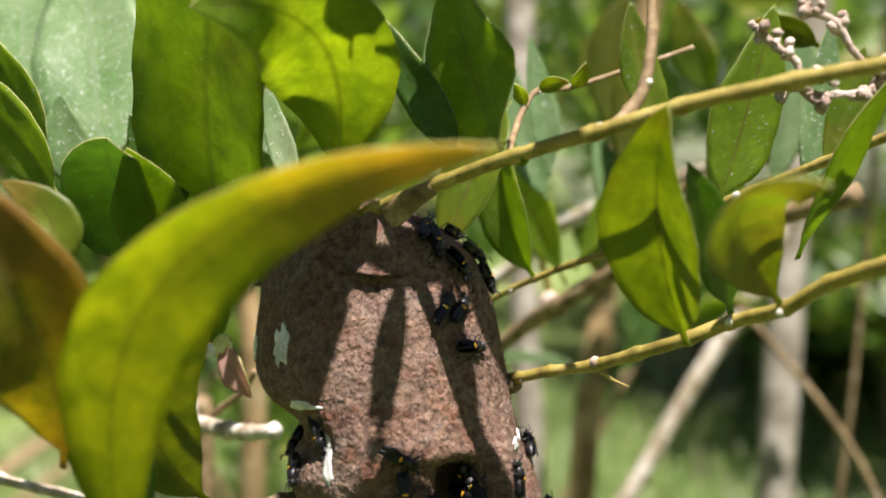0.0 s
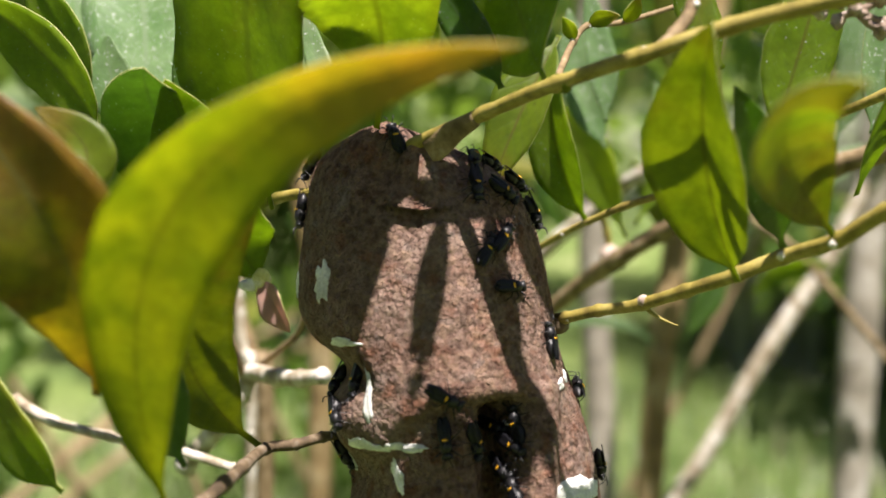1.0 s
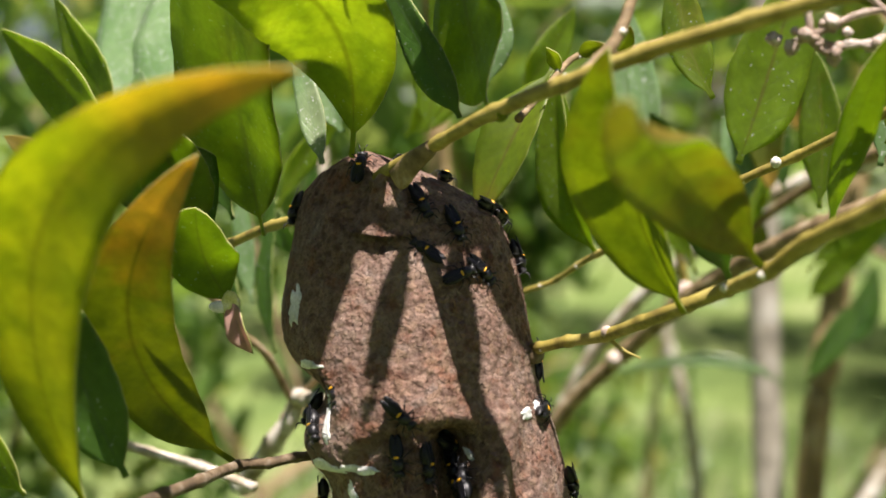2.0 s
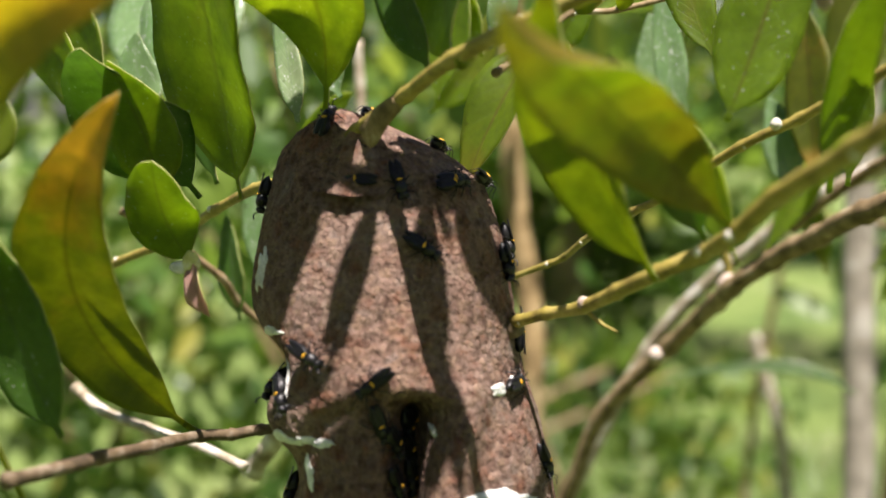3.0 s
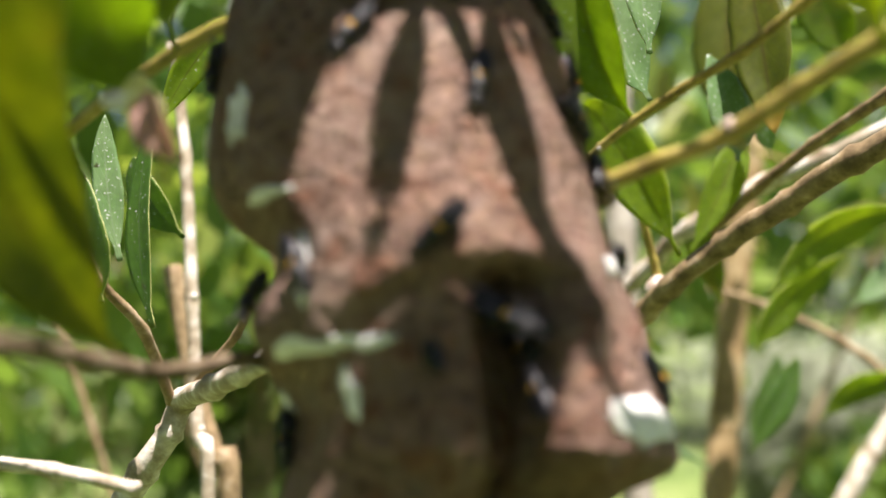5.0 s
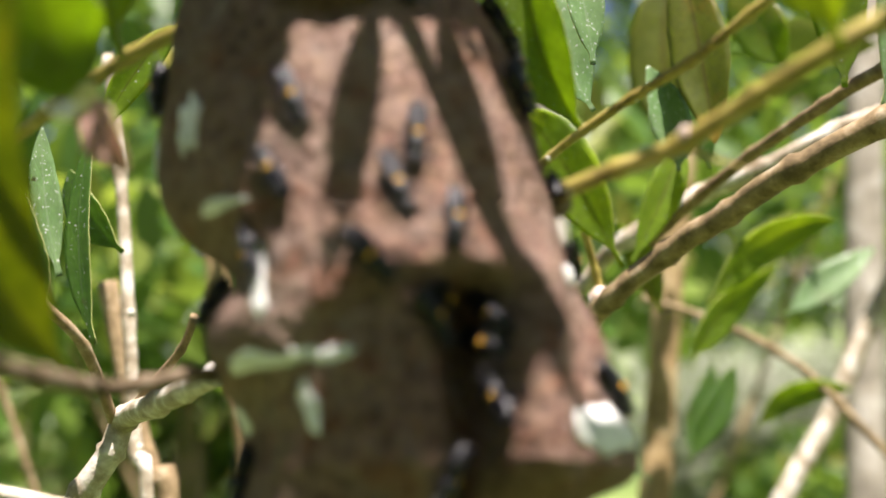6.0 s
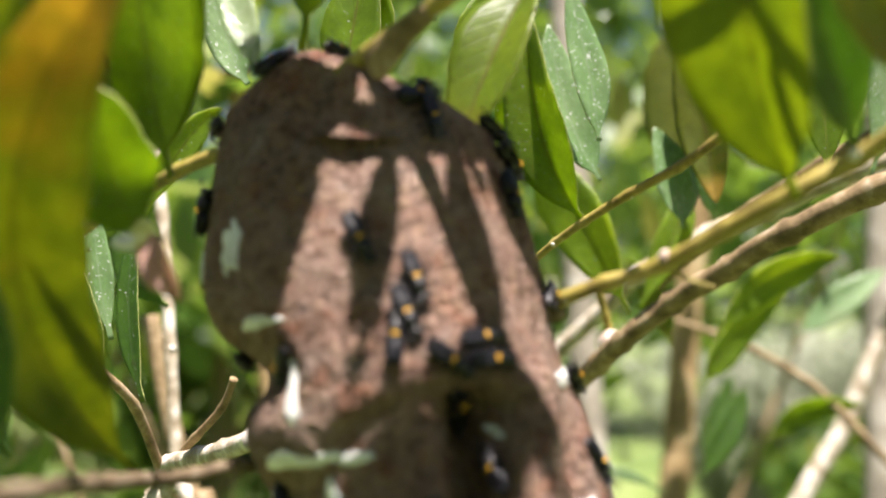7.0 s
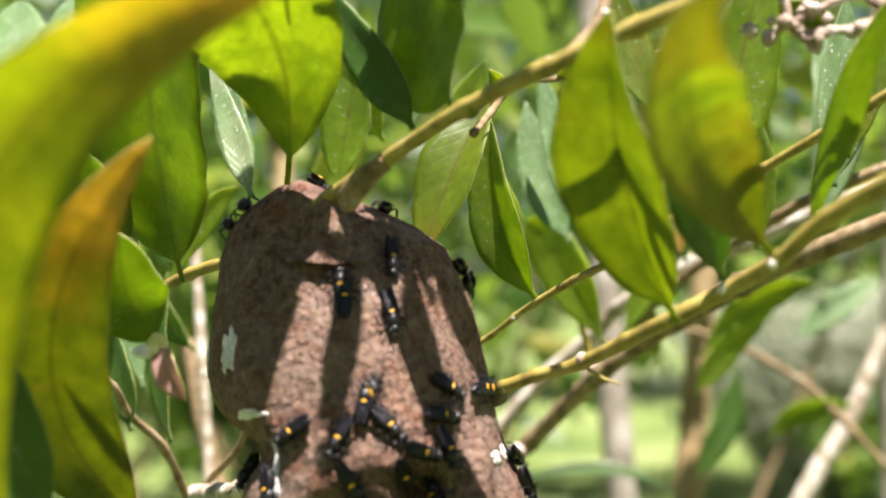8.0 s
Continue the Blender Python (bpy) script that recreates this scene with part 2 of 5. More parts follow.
edge_mat = make_plain("leaf_edge", [(0.3, (0.34, 0.36, 0.10)), (0.7, (0.5, 0.5, 0.2))], 200, 0.6)
black_mat = make_plain("wasp_black", [(0.3, (0.005, 0.005, 0.006)), (0.7, (0.013, 0.012, 0.013))], 900, 0.42, 0.4, 0.00008)
wing_mat = make_plain("wasp_wing", [(0.3, (0.007, 0.007, 0.009)), (0.7, (0.022, 0.021, 0.026))], 700, 0.34, 0.5, 0.00006)
yellow_mat = make_plain("wasp_yellow", [(0.3, (0.70, 0.33, 0.01)), (0.7, (0.85, 0.46, 0.02))], 900, 0.45)


def make_lawn_mat():
    m, nt, b = shader("lawn")
    a, c, d = noise_at(nt, 0.9, 5), noise_at(nt, 14, 5, 0.65), noise_at(nt, 130, 3, 0.7)
    r = ramp(nt, a.outputs[0], [(0.34, (0.10, 0.16, 0.045)), (0.52, (0.19, 0.26, 0.075)), (0.70, (0.30, 0.34, 0.15))])
    s = ramp(nt, c.outputs[0], [(0.3, (0.5, 0.55, 0.5)), (0.7, (1.3, 1.25, 1.2))])
    k = mix(nt, 0.8, r.outputs[0], s.outputs[0], "MULTIPLY")
    s2 = ramp(nt, d.outputs[0], [(0.35, (0.5, 0.5, 0.5)), (0.7, (1.2, 1.2, 1.2))])
    k = mix(nt, 0.7, k, s2.outputs[0], "MULTIPLY")
    nt.links.new(k, b.inputs["Base Color"])
    b.inputs["Roughness"].default_value = 0.9
    b.inputs["Specular IOR Level"].default_value = 0.15
    bump(nt, b, [(c.outputs[0], 0.03), (d.outputs[0], 0.01)], 0.8)
    return m


def make_island_leaf(name, stops, through_col, glow=0.4):
    m, nt, b = shader(name)
    geo = add(nt, "NewGeometry")
    r = ramp(nt, geo.outputs["Random Per Island"], stops)
    f = noise_at(nt, 60, 3)
    g = ramp(nt, f.outputs[0], [(0.3, (0.75, 0.75, 0.75)), (0.7, (1.15, 1.15, 1.15))])
    c = mix(nt, 0.7, r.outputs[0], g.outputs[0], "MULTIPLY")
    nt.links.new(c, b.inputs["Base Color"])
    b.inputs["Roughness"].default_value = 0.45
    tr = add(nt, "BsdfTranslucent")
    t = mix(nt, 0.6, c, through_col)
    nt.links.new(t, tr.inputs[0])
    ms = add(nt, "MixShader")
    ms.inputs[0].default_value = glow
    nt.links.new(b.outputs[0], ms.inputs[1]); nt.links.new(tr.outputs[0], ms.inputs[2])
    nt.links.new(ms.outputs[0], nt.nodes["Material Output"].inputs[0])
    return m


lawn_mat = make_lawn_mat()
grass_mat = make_island_leaf("grass", [(0.1, (0.10, 0.17, 0.045)), (0.5, (0.17, 0.25, 0.075)), (0.8, (0.28, 0.32, 0.15)), (1.0, (0.38, 0.37, 0.22))], (0.3, 0.45, 0.08), 0.35)
tall_mat = make_island_leaf("tall_grass", [(0.1, (0.12, 0.15, 0.09)), (0.5, (0.27, 0.30, 0.21)), (0.8, (0.42, 0.44, 0.35)), (1.0, (0.58, 0.56, 0.49))], (0.42, 0.48, 0.30), 0.3)
far_leaf_mat = make_island_leaf("far_leaf", [(0.0, (0.03, 0.075, 0.012)), (0.5, (0.06, 0.13, 0.018)), (0.85, (0.13, 0.20, 0.03)), (1.0, (0.30, 0.27, 0.05))], (0.3, 0.46, 0.04), 0.4)


# ---- building helpers ----
def mesh_from(name, bm, mats, smooth=True):
    me = bpy.data.meshes.new(name)
    bm.normal_update()
    bm.to_mesh(me)
    bm.free()
    for m in mats if isinstance(mats, (list, tuple)) else [mats]:
        me.materials.append(m)
    if smooth:
        me.polygons.foreach_set("use_smooth", [True] * len(me.polygons))
    return me


def part(name, bm, material, parent, label=""):
    ob = new(name, mesh_from(name, bm, material))
    ob.parent = parent
    return tagged(ob, label) if label else ob


def tube(bm, pts, radii, sides=10, cap=True):
    """A round tube along pts."""
    rings = []
    up = Vector((0.13, 0.21, 1)).normalized()
    for i, p in enumerate(pts):
        d = (pts[min(i + 1, len(pts) - 1)] - pts[max(i - 1, 0)]).normalized()
        a = d.cross(up)
        if a.length < 0.05:
            a = d.cross(Vector((1, 0, 0)))
        a.normalize()
        b = d.cross(a)
        rings.append([bm.verts.new(p + (a * math.cos(k * math.tau / sides) + b * math.sin(k * math.tau / sides)) * radii[i]) for k in range(sides)])
    for r, s in zip(rings, rings[1:]):
        for k in range(sides):
            bm.faces.new((r[k], r[(k + 1) % sides], s[(k + 1) % sides], s[k]))
    if cap:
        bm.faces.new(rings[0][::-1]), bm.faces.new(rings[-1])
    return rings


def spline(pts, step=6):
    """A smooth line through pts."""
    pts = [Vector(p) for p in pts]
    out = []
    for i in range(len(pts) - 1):
        p0, p1, p2, p3 = pts[max(i - 1, 0)], pts[i], pts[i + 1], pts[min(i + 2, len(pts) - 1)]
        for k in range(step):
            t = k / step
            out.append(0.5 * ((2 * p1) + (p2 - p0) * t + (2 * p0 - 5 * p1 + 4 * p2 - p3) * t * t + (3 * p1 - p0 - 3 * p2 + p3) * t ** 3))
    return out + [pts[-1]]


# ---- ground and distance ----
def make_ground():
    bm = bmesh.new()
    n = 90
    xs = [math.copysign(abs(i / n) ** 2.2, i) * 400 for i in range(-n, n + 1)]
    grid = [[bm.verts.new((x, y, 0.05 * noise.noise((x * 0.5, y * 0.5, 0)) + 0.012 * max(0, y - 2) )) for x in xs] for y in xs]
    for r, s in zip(grid, grid[1:]):
        for k in range(len(xs) - 1):
            bm.faces.new((r[k], r[k + 1], s[k + 1], s[k]))
    ob = new("ground", mesh_from("ground", bm, lawn_mat))
    return tagged(ob, "sunlit rough green lawn behind the shrub", "lawn", kind="structure")


make_ground()

# ---- the nest ----
U = 0.34                                   # metres to one unit of the nest's plan
NEST = pose(0, 0, 1.25, -8)
AXIS_Y = 0.064
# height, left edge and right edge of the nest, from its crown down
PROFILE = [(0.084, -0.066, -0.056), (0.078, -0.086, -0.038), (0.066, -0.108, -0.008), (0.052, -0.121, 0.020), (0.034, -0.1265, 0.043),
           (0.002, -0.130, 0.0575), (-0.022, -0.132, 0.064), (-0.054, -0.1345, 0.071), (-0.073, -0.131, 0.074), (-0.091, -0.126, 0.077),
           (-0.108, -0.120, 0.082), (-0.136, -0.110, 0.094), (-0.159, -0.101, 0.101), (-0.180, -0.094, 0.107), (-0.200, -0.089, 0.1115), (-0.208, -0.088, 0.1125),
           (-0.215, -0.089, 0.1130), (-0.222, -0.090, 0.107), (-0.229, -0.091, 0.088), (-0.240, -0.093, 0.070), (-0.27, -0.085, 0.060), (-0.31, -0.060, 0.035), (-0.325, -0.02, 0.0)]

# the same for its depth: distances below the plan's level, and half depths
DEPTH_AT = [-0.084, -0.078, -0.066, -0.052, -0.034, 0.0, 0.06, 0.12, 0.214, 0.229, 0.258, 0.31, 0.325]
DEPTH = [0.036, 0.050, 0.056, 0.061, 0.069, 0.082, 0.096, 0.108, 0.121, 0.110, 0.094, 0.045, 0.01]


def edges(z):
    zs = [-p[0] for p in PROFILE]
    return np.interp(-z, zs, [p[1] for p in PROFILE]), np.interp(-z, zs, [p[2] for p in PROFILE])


def gauss(x, s):
    return math.exp(-(x / s) ** 2)


def shell_point(a, z):
    """A point of the nest's skin: a is the angle round it (0 faces the viewer, positive to the right), z the height, in plan units."""
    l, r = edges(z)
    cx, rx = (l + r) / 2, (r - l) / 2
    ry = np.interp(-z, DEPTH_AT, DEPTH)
    s, c = math.sin(a), math.cos(a)
    k = 1.0
    p = Vector((s * 2.1, c * 2.1, z * 17))
    k += 0.012 * noise.noise(p) + 0.007 * noise.noise(p * 3.1) + 0.005 * noise.noise(p * 7)
    k += 0.006 * noise.noise(p * 15) + 0.006 * noise.noise(p * 29) + 0.005 * noise.noise(p * 52)
    x0 = cx + s * rx * k
    # the waist under the shoulder, at the far left alone
    waist = 0.026 * gauss(z + 0.112, 0.020) * min(1, max(0, (-s - 0.42) / 0.4))
    # lower left lobe, standing proud with an undercut below
    k += 0.05 * gauss(x0 + 0.080, 0.022) * (gauss(z + 0.150, 0.020) - 0.9 * gauss(z + 0.192, 0.016)) * (c > 0)
    # the lower neck, set back under the edge of the outer envelope
    edge_z = np.interp(x0, [-0.09, -0.05, -0.036, 0.0, 0.03], [-0.172, -0.168, -0.145, -0.131, -0.127])
    inside = min(1, max(0, (x0 + 0.098) / 0.02)) * min(1, max(0, (0.032 - x0) / 0.014))
    k -= 0.075 * inside / (1 + math.exp((z - edge_z) / 0.0025)) * (c > 0)
    # ridge of the flared hood on the right and the entrance below its arch
    hood = 1 / (1 + math.exp((z + 0.118) / 0.008))
    k += 0.10 * hood * gauss(x0 - 0.066, 0.010) * (c > 0)
    k -= 0.05 * hood * gauss(x0 - 0.085, 0.008) * (c > 0)
    mouth = gauss(x0 - 0.040 - 0.02 * (z + 0.17), 0.0150) / (1 + math.exp((z + 0.133) / 0.003))
    k -= 0.55 * min(1, 1.35 * mouth) * (c > 0.1)
    return Vector((cx + s * rx * k + waist, AXIS_Y - c * ry * k, z)) * U


def shell_frame(a, z, heading=0.0, lift=0.0):
    """A pose on the nest's skin: x forward along the skin (heading 0 is up, positive turns to the viewer's right), z outward."""
    p, e = shell_point(a, z), 0.012
    ta, tz = shell_point(a + e * 8, z) - shell_point(a - e * 8, z), shell_point(a, z + e) - shell_point(a, z - e)
    n = ta.cross(tz).normalized()
    up = (tz - n * tz.dot(n)).normalized()
    right = up.cross(n)
    h = radians(heading)
    x = up * math.cos(h) + right * math.sin(h)
    y = n.cross(x)
    m = Matrix((x, y, n)).transposed().to_4x4()
    m.translation = p + n * lift
    return NEST @ m


def make_nest():
    top = new("wasp_nest")
    tagged(top, "rough reddish-brown carton wasp nest with white patches round a twig", "wasp nest")
    top.matrix_world = NEST
    bm = bmesh.new()
    na, zs = 400, []
    z = PROFILE[0][0]
    while z > PROFILE[-1][0]:
        zs.append(z)
        z -= 0.0013 if z < 0.06 else 0.0009
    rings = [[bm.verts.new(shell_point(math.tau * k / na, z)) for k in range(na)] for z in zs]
    for r, s in zip(rings, rings[1:]):
        for k in range(na):
            bm.faces.new((r[k], s[k], s[(k + 1) % na], r[(k + 1) % na]))
    bm.faces.new(rings[0]), bm.faces.new(rings[-1][::-1])
    part("shell", bm, nest_mat, top)

    def patch(a, z, da, dz, lean, seed, name="white_patch"):
        """A chalky patch on the skin, with a ragged outline."""
        rnd = random.Random(seed)
        bm = bmesh.new()
        nr, nk = 5, 26
        jag = [1 + rnd.uniform(-0.4, 0.4) for _ in range(nk)]
        jag = [(jag[i - 1] + 2 * jag[i] + jag[(i + 1) % nk]) / 4 + rnd.uniform(-0.13, 0.13) for i in range(nk)]
        prev, cl, sl = None, math.cos(radians(lean)), math.sin(radians(lean))
        for i in range(nr + 1):
            q = i / nr
            ring = []
            for k in range(nk if i else 1):
                t = math.tau * k / nk
                u, v = q * jag[k] * math.cos(t), q * jag[k] * math.sin(t)
                aa, zz = a + (u * cl * da - v * sl * dz / 0.1), z + (u * sl * da * 0.1 + v * cl * dz)
                p = shell_point(aa, zz)
                n = (shell_point(aa + 0.06, zz) - shell_point(aa - 0.06, zz)).cross(shell_point(aa, zz + 0.004) - shell_point(aa, zz - 0.004)).normalized()
                h = 0.00032 * (1 - q ** 4) + 0.00012 * rnd.random() - (0.0008 if i == nr else 0)
                ring.append(bm.verts.new(p + n * h))
            if prev and len(prev) == 1:
                for k in range(nk):
                    bm.faces.new((prev[0], ring[k], ring[(k + 1) % nk]))
            elif prev:
                for k in range(nk):
                    bm.faces.new((prev[k], ring[k], ring[(k + 1) % nk], prev[(k + 1) % nk]))
            prev = ring
        part(name, bm, white_mat, top, "chalky white patch")

    # the carton drawn up as a collar round the twig
    bm = bmesh.new()
    inv = NEST.inverted()
    line = [inv @ p for p in spline([(-0.0118, 0.0046, 1.2560), (-0.0116, 0.0043, 1.2620), (-0.0113, 0.0039, 1.2680), (-0.0110, 0.0036, 1.2716)], 6)]
    n = len(line)
    tube(bm, line, [0.0026 + 0.0094 * (1 - i / (n - 1)) ** 1.5 for i in range(n)], 28)
    for v in bm.verts:
        v.co += 0.0007 * Vector((noise.noise(v.co * 240), noise.noise(v.co * 240 + Vector((3, 0, 0))), noise.noise(v.co * 240 + Vector((0, 5, 0)))))
    part("collar", bm, nest_mat, top, "pale carton collar round the twig")

    patch(-0.80, -0.042, 0.105, 0.019, 0, 1)
    patch(-0.68, -0.0885, 0.20, 0.0042, 0, 2)
    patch(-0.60, -0.126, 0.065, 0.023, 0, 3)
    patch(-0.75, -0.1645, 0.26, 0.0045, 0, 4)
    patch(-0.40, -0.1645, 0.20, 0.0040, 0, 5)
    patch(-0.56, -0.187, 0.055, 0.014, 0, 6)
    patch(1.22, -0.119, 0.14, 0.0060, 0, 7)
    patch(1.46, -0.116, 0.10, 0.0065, 0, 12)
    patch(1.00, -0.1990, 0.44, 0.0125, 0, 8)
    patch(0.62, -0.150, 0.017, 0.005, 0, 11)
    patch(-1.35, -0.045, 0.12, 0.012, 0, 9)
    patch(-1.38, -0.186, 0.10, 0.008, 0, 10)
    return top


make_nest()


# ---- the shrub ----
shrub = new("shrub")
tagged(shrub, "leafy shrub with yellow-green leaves on thin twigs", "shrub")
shrub.location = (0, 0, 0)
leaf_count = 0


def branch(points, r0, r1, mat, label="", owner=None):
    line = spline(points, 7)
    rnd = random.Random(len(points) * 1000 + int(abs(points[0][0]) * 1e5))
    n = len(line)
    radii = []
    for i in range(n):
        r = r0 + (r1 - r0) * i / (n - 1)
        r *= 1 + 0.07 * noise.noise(line[i] * (180 if r < 0.006 else 12))
        if i % 7 == 0 and r < 0.004:
            r *= 1.22
        radii.append(r)
    f = 90 if max(r0, r1) < 0.006 else 7
    wob = [p + Vector((noise.noise(p * f), noise.noise(p * f + Vector((5, 0, 0))), noise.noise(p * f + Vector((0, 9, 0))))) * r * 0.12 for p, r in zip(line, radii)]
    bm = bmesh.new()
    tube(bm, wob, radii, 12)
    ob = part("branch", bm, mat, owner or shrub, label)
    # bud scars at some nodes
    for i in range(7, n - 1, 7):
        if rnd.random() < 0.55 and radii[i] < 0.0035:
            bm = bmesh.new()
            bmesh.ops.create_icosphere(bm, subdivisions=2, radius=radii[i] * 0.55)
            d = Vector((rnd.uniform(-1, 1), rnd.uniform(-1, 0.2), rnd.uniform(-0.6, 1))).normalized()
            for v in bm.verts:
                v.co = wob[i] + d * radii[i] * 0.75 + v.co * (1 + 0.25 * noise.noise(v.co * 2500))
            part("bud_scar", bm, lichen_mat, ob)
    return ob


def leaf(on, base, mid, tip, width, turn=0, twist=0, fold=15, tone="green", blunt=0.0, wave=1.0, roll=0.0):
    """A leaf blade along a bow from base over mid to tip; turn: degrees it is turned about its length from facing the viewer;
    roll: how far one long edge (its sign says which) curls over."""
    global leaf_count
    leaf_count += 1
    rnd = random.Random(leaf_count)
    base, mid, tip = Vector(base), Vector(mid), Vector(tip)
    ctrl = 2 * mid - 0.5 * (base + tip)
    ns, nw = 30, 9
    length = (mid - base).length + (tip - mid).length
    bm = bmesh.new()
    uvl = bm.loops.layers.uv.new("UVMap")
    tops, bots, uvs = [], [], {}
    ph, ph2 = rnd.uniform(0, 6.28), rnd.uniform(0, 6.28)
    thick = 0.00016
    for i in range(ns + 1):
        s = i / ns
        p = base * (1 - s) ** 2 + ctrl * 2 * s * (1 - s) + tip * s * s
        t = (ctrl - base).lerp(tip - ctrl, s).normalized()
        side = t.cross(Vector((0, 1, 0)))
        side = side.normalized() if side.length > 0.05 else Vector((1, 0, 0))
        side = Matrix.Rotation(radians(turn + twist * (s - 0.5)), 3, t) @ side
        nrm = side.cross(t)
        if nrm.y > 0 and abs(turn) < 80:
            nrm = -nrm
        q = max(0.0, (s - 0.07) / 0.93)
        half = 0.5 * width * (math.sin(math.pi * q ** (0.88 + 0.25 * blunt)) ** (0.80 - 0.25 * blunt)) * (1 - 0.10 * q) if q > 0 else 0
        half = max(half, 0.00045 + (0.0004 if s < 0.08 else 0) - 0.0004 * s)
        row_t, row_b = [], []
        for j in range(nw):
            u = -1 + 2 * j / (nw - 1)
            edge = half * u * (1 + 0.03 * math.sin(13 * s + ph + u) + 0.015 * math.sin(41 * s + ph2 * u))
            rise = abs(edge) * math.tan(radians(fold)) * (1 - 0.25 * abs(u))
            ripple = wave * 0.045 * width * abs(u) ** 1.5 * math.sin(9 * s + ph + (1.3 if u > 0 else 0)) * min(1, 6 * q * (1 - q) + 0.05)
            curl = max(0.0, u * math.copysign(1, roll) - 0.35) / 0.65 if roll else 0.0
            rise += abs(roll) * half * curl ** 1.6
            edge -= roll * half * 0.45 * curl ** 2
            c = p + side * edge + nrm * (rise + ripple) + nrm * 0.010 * width * noise.noise(p * 160 + side * edge * 220)
            rib = 0.0005 * (1 - 0.75 * s) if j == nw // 2 else 0.0
            row_t.append(bm.verts.new(c + nrm * (thick + rib * 0.5)))
            row_b.append(bm.verts.new(c - nrm * (thick + rib)))
            for v in (row_t[-1], row_b[-1]):
                uvs[v] = (0.5 + 0.5 * u, s)
        tops.append(row_t), bots.append(row_b)
    for i in range(ns):
        for j in range(nw - 1):
            f = bm.faces.new((tops[i][j], tops[i][j + 1], tops[i + 1][j + 1], tops[i + 1][j]))
            g = bm.faces.new((bots[i][j], bots[i + 1][j], bots[i + 1][j + 1], bots[i][j + 1]))
        for j in (0, nw - 1):
            bm.faces.new((tops[i][j], tops[i + 1][j], bots[i + 1][j], bots[i][j])).material_index = 1
    bm.faces.new(tops[0] + bots[0][::-1]), bm.faces.new(tops[-1] + bots[-1][::-1])
    bmesh.ops.recalc_face_normals(bm, faces=bm.faces)
    for f in bm.faces:
        for lp in f.loops:
            lp[uvl].uv = uvs[lp.vert]
    return part("leaf", bm, [LEAF[tone], edge_mat], on)


stem_main = branch([(-0.0282, 0.0191, 1.2636), (-0.0119, 0.0034, 1.2714), (0.0070, -0.0112, 1.2800), (0.0241, -0.0274, 1.2873), (0.0422, -0.0385, 1.2934), (0.0609, -0.0462, 1.2997), (0.0834, -0.0575, 1.3054), (0.1061, -0.0739, 1.3102)], 0.0018, 0.0018, twig_bark, 'green-brown twig passing through the nest')
stem_rear = branch([(-0.0404, 0.0182, 1.2572), (-0.0536, 0.0281, 1.2546), (-0.0737, 0.0408, 1.2471), (-0.0949, 0.0532, 1.2373), (-0.1228, 0.0655, 1.2275), (-0.1640, 0.0808, 1.2139)], 0.0016, 0.0013, twig_bark, '')
twig_right = branch([(0.0219, 0.0235, 1.2221), (0.0280, 0.0153, 1.2241), (0.0369, 0.0105, 1.2270), (0.0478, 0.0031, 1.2303), (0.0579, -0.0072, 1.2355), (0.0693, -0.0173, 1.2415), (0.0789, -0.0211, 1.2463), (0.0883, -0.0374, 1.2525), (0.0960, -0.0467, 1.2599), (0.1110, -0.0659, 1.2695), (0.1267, -0.0920, 1.2796), (0.1409, -0.1183, 1.2879)], 0.0015, 0.0021, twig_bark, '')
twig_mid = branch([(0.0007, 0.1030, 1.2254), (0.0146, 0.0935, 1.2311), (0.0204, 0.0904, 1.2338), (0.0287, 0.0810, 1.2397), (0.0358, 0.0734, 1.2443), (0.0463, 0.0652, 1.2499), (0.0575, 0.0543, 1.2550), (0.0679, 0.0428, 1.2617), (0.0798, 0.0336, 1.2693), (0.0940, 0.0277, 1.2762), (0.1101, 0.0152, 1.2849), (0.1275, -0.0006, 1.2946)], 0.0009, 0.0014, twig_bark, '')
branch_back = branch([(-0.0614, 0.3121, 1.0275), (-0.0269, 0.2951, 1.1025), (-0.0088, 0.2839, 1.1444), (0.0243, 0.2650, 1.1809), (0.0472, 0.2408, 1.2045), (0.0549, 0.2251, 1.2125), (0.0719, 0.2128, 1.2254), (0.0892, 0.1938, 1.2367), (0.1056, 0.1723, 1.2469), (0.1278, 0.1555, 1.2573), (0.1564, 0.1331, 1.2684)], 0.0036, 0.0040, brown_bark, '')
branch_back2 = branch([(-0.0730, 0.3971, 1.0219), (-0.0059, 0.3822, 1.1602), (0.0563, 0.3572, 1.2262), (0.0726, 0.3420, 1.2406), (0.1021, 0.3272, 1.2572), (0.1249, 0.3111, 1.2649), (0.1508, 0.2955, 1.2763), (0.1943, 0.2804, 1.2906)], 0.0040, 0.0038, grey_bark, '')
branch_back3 = branch([(0.0737, 0.2724, 1.2338), (0.0909, 0.2574, 1.2495), (0.1067, 0.2419, 1.2611), (0.1247, 0.2091, 1.2723), (0.1401, 0.1931, 1.2804), (0.1667, 0.1773, 1.2898)], 0.0020, 0.0024, brown_bark, '')
twig_low = branch([(-0.0300, 0.0057, 1.1931), (-0.0361, -0.0011, 1.1935), (-0.0427, -0.0047, 1.1923), (-0.0499, -0.0081, 1.1921), (-0.0505, -0.0319, 1.1942), (-0.0503, -0.0522, 1.1961), (-0.0520, -0.0828, 1.1982)], 0.0013, 0.0017, dark_bark, '')
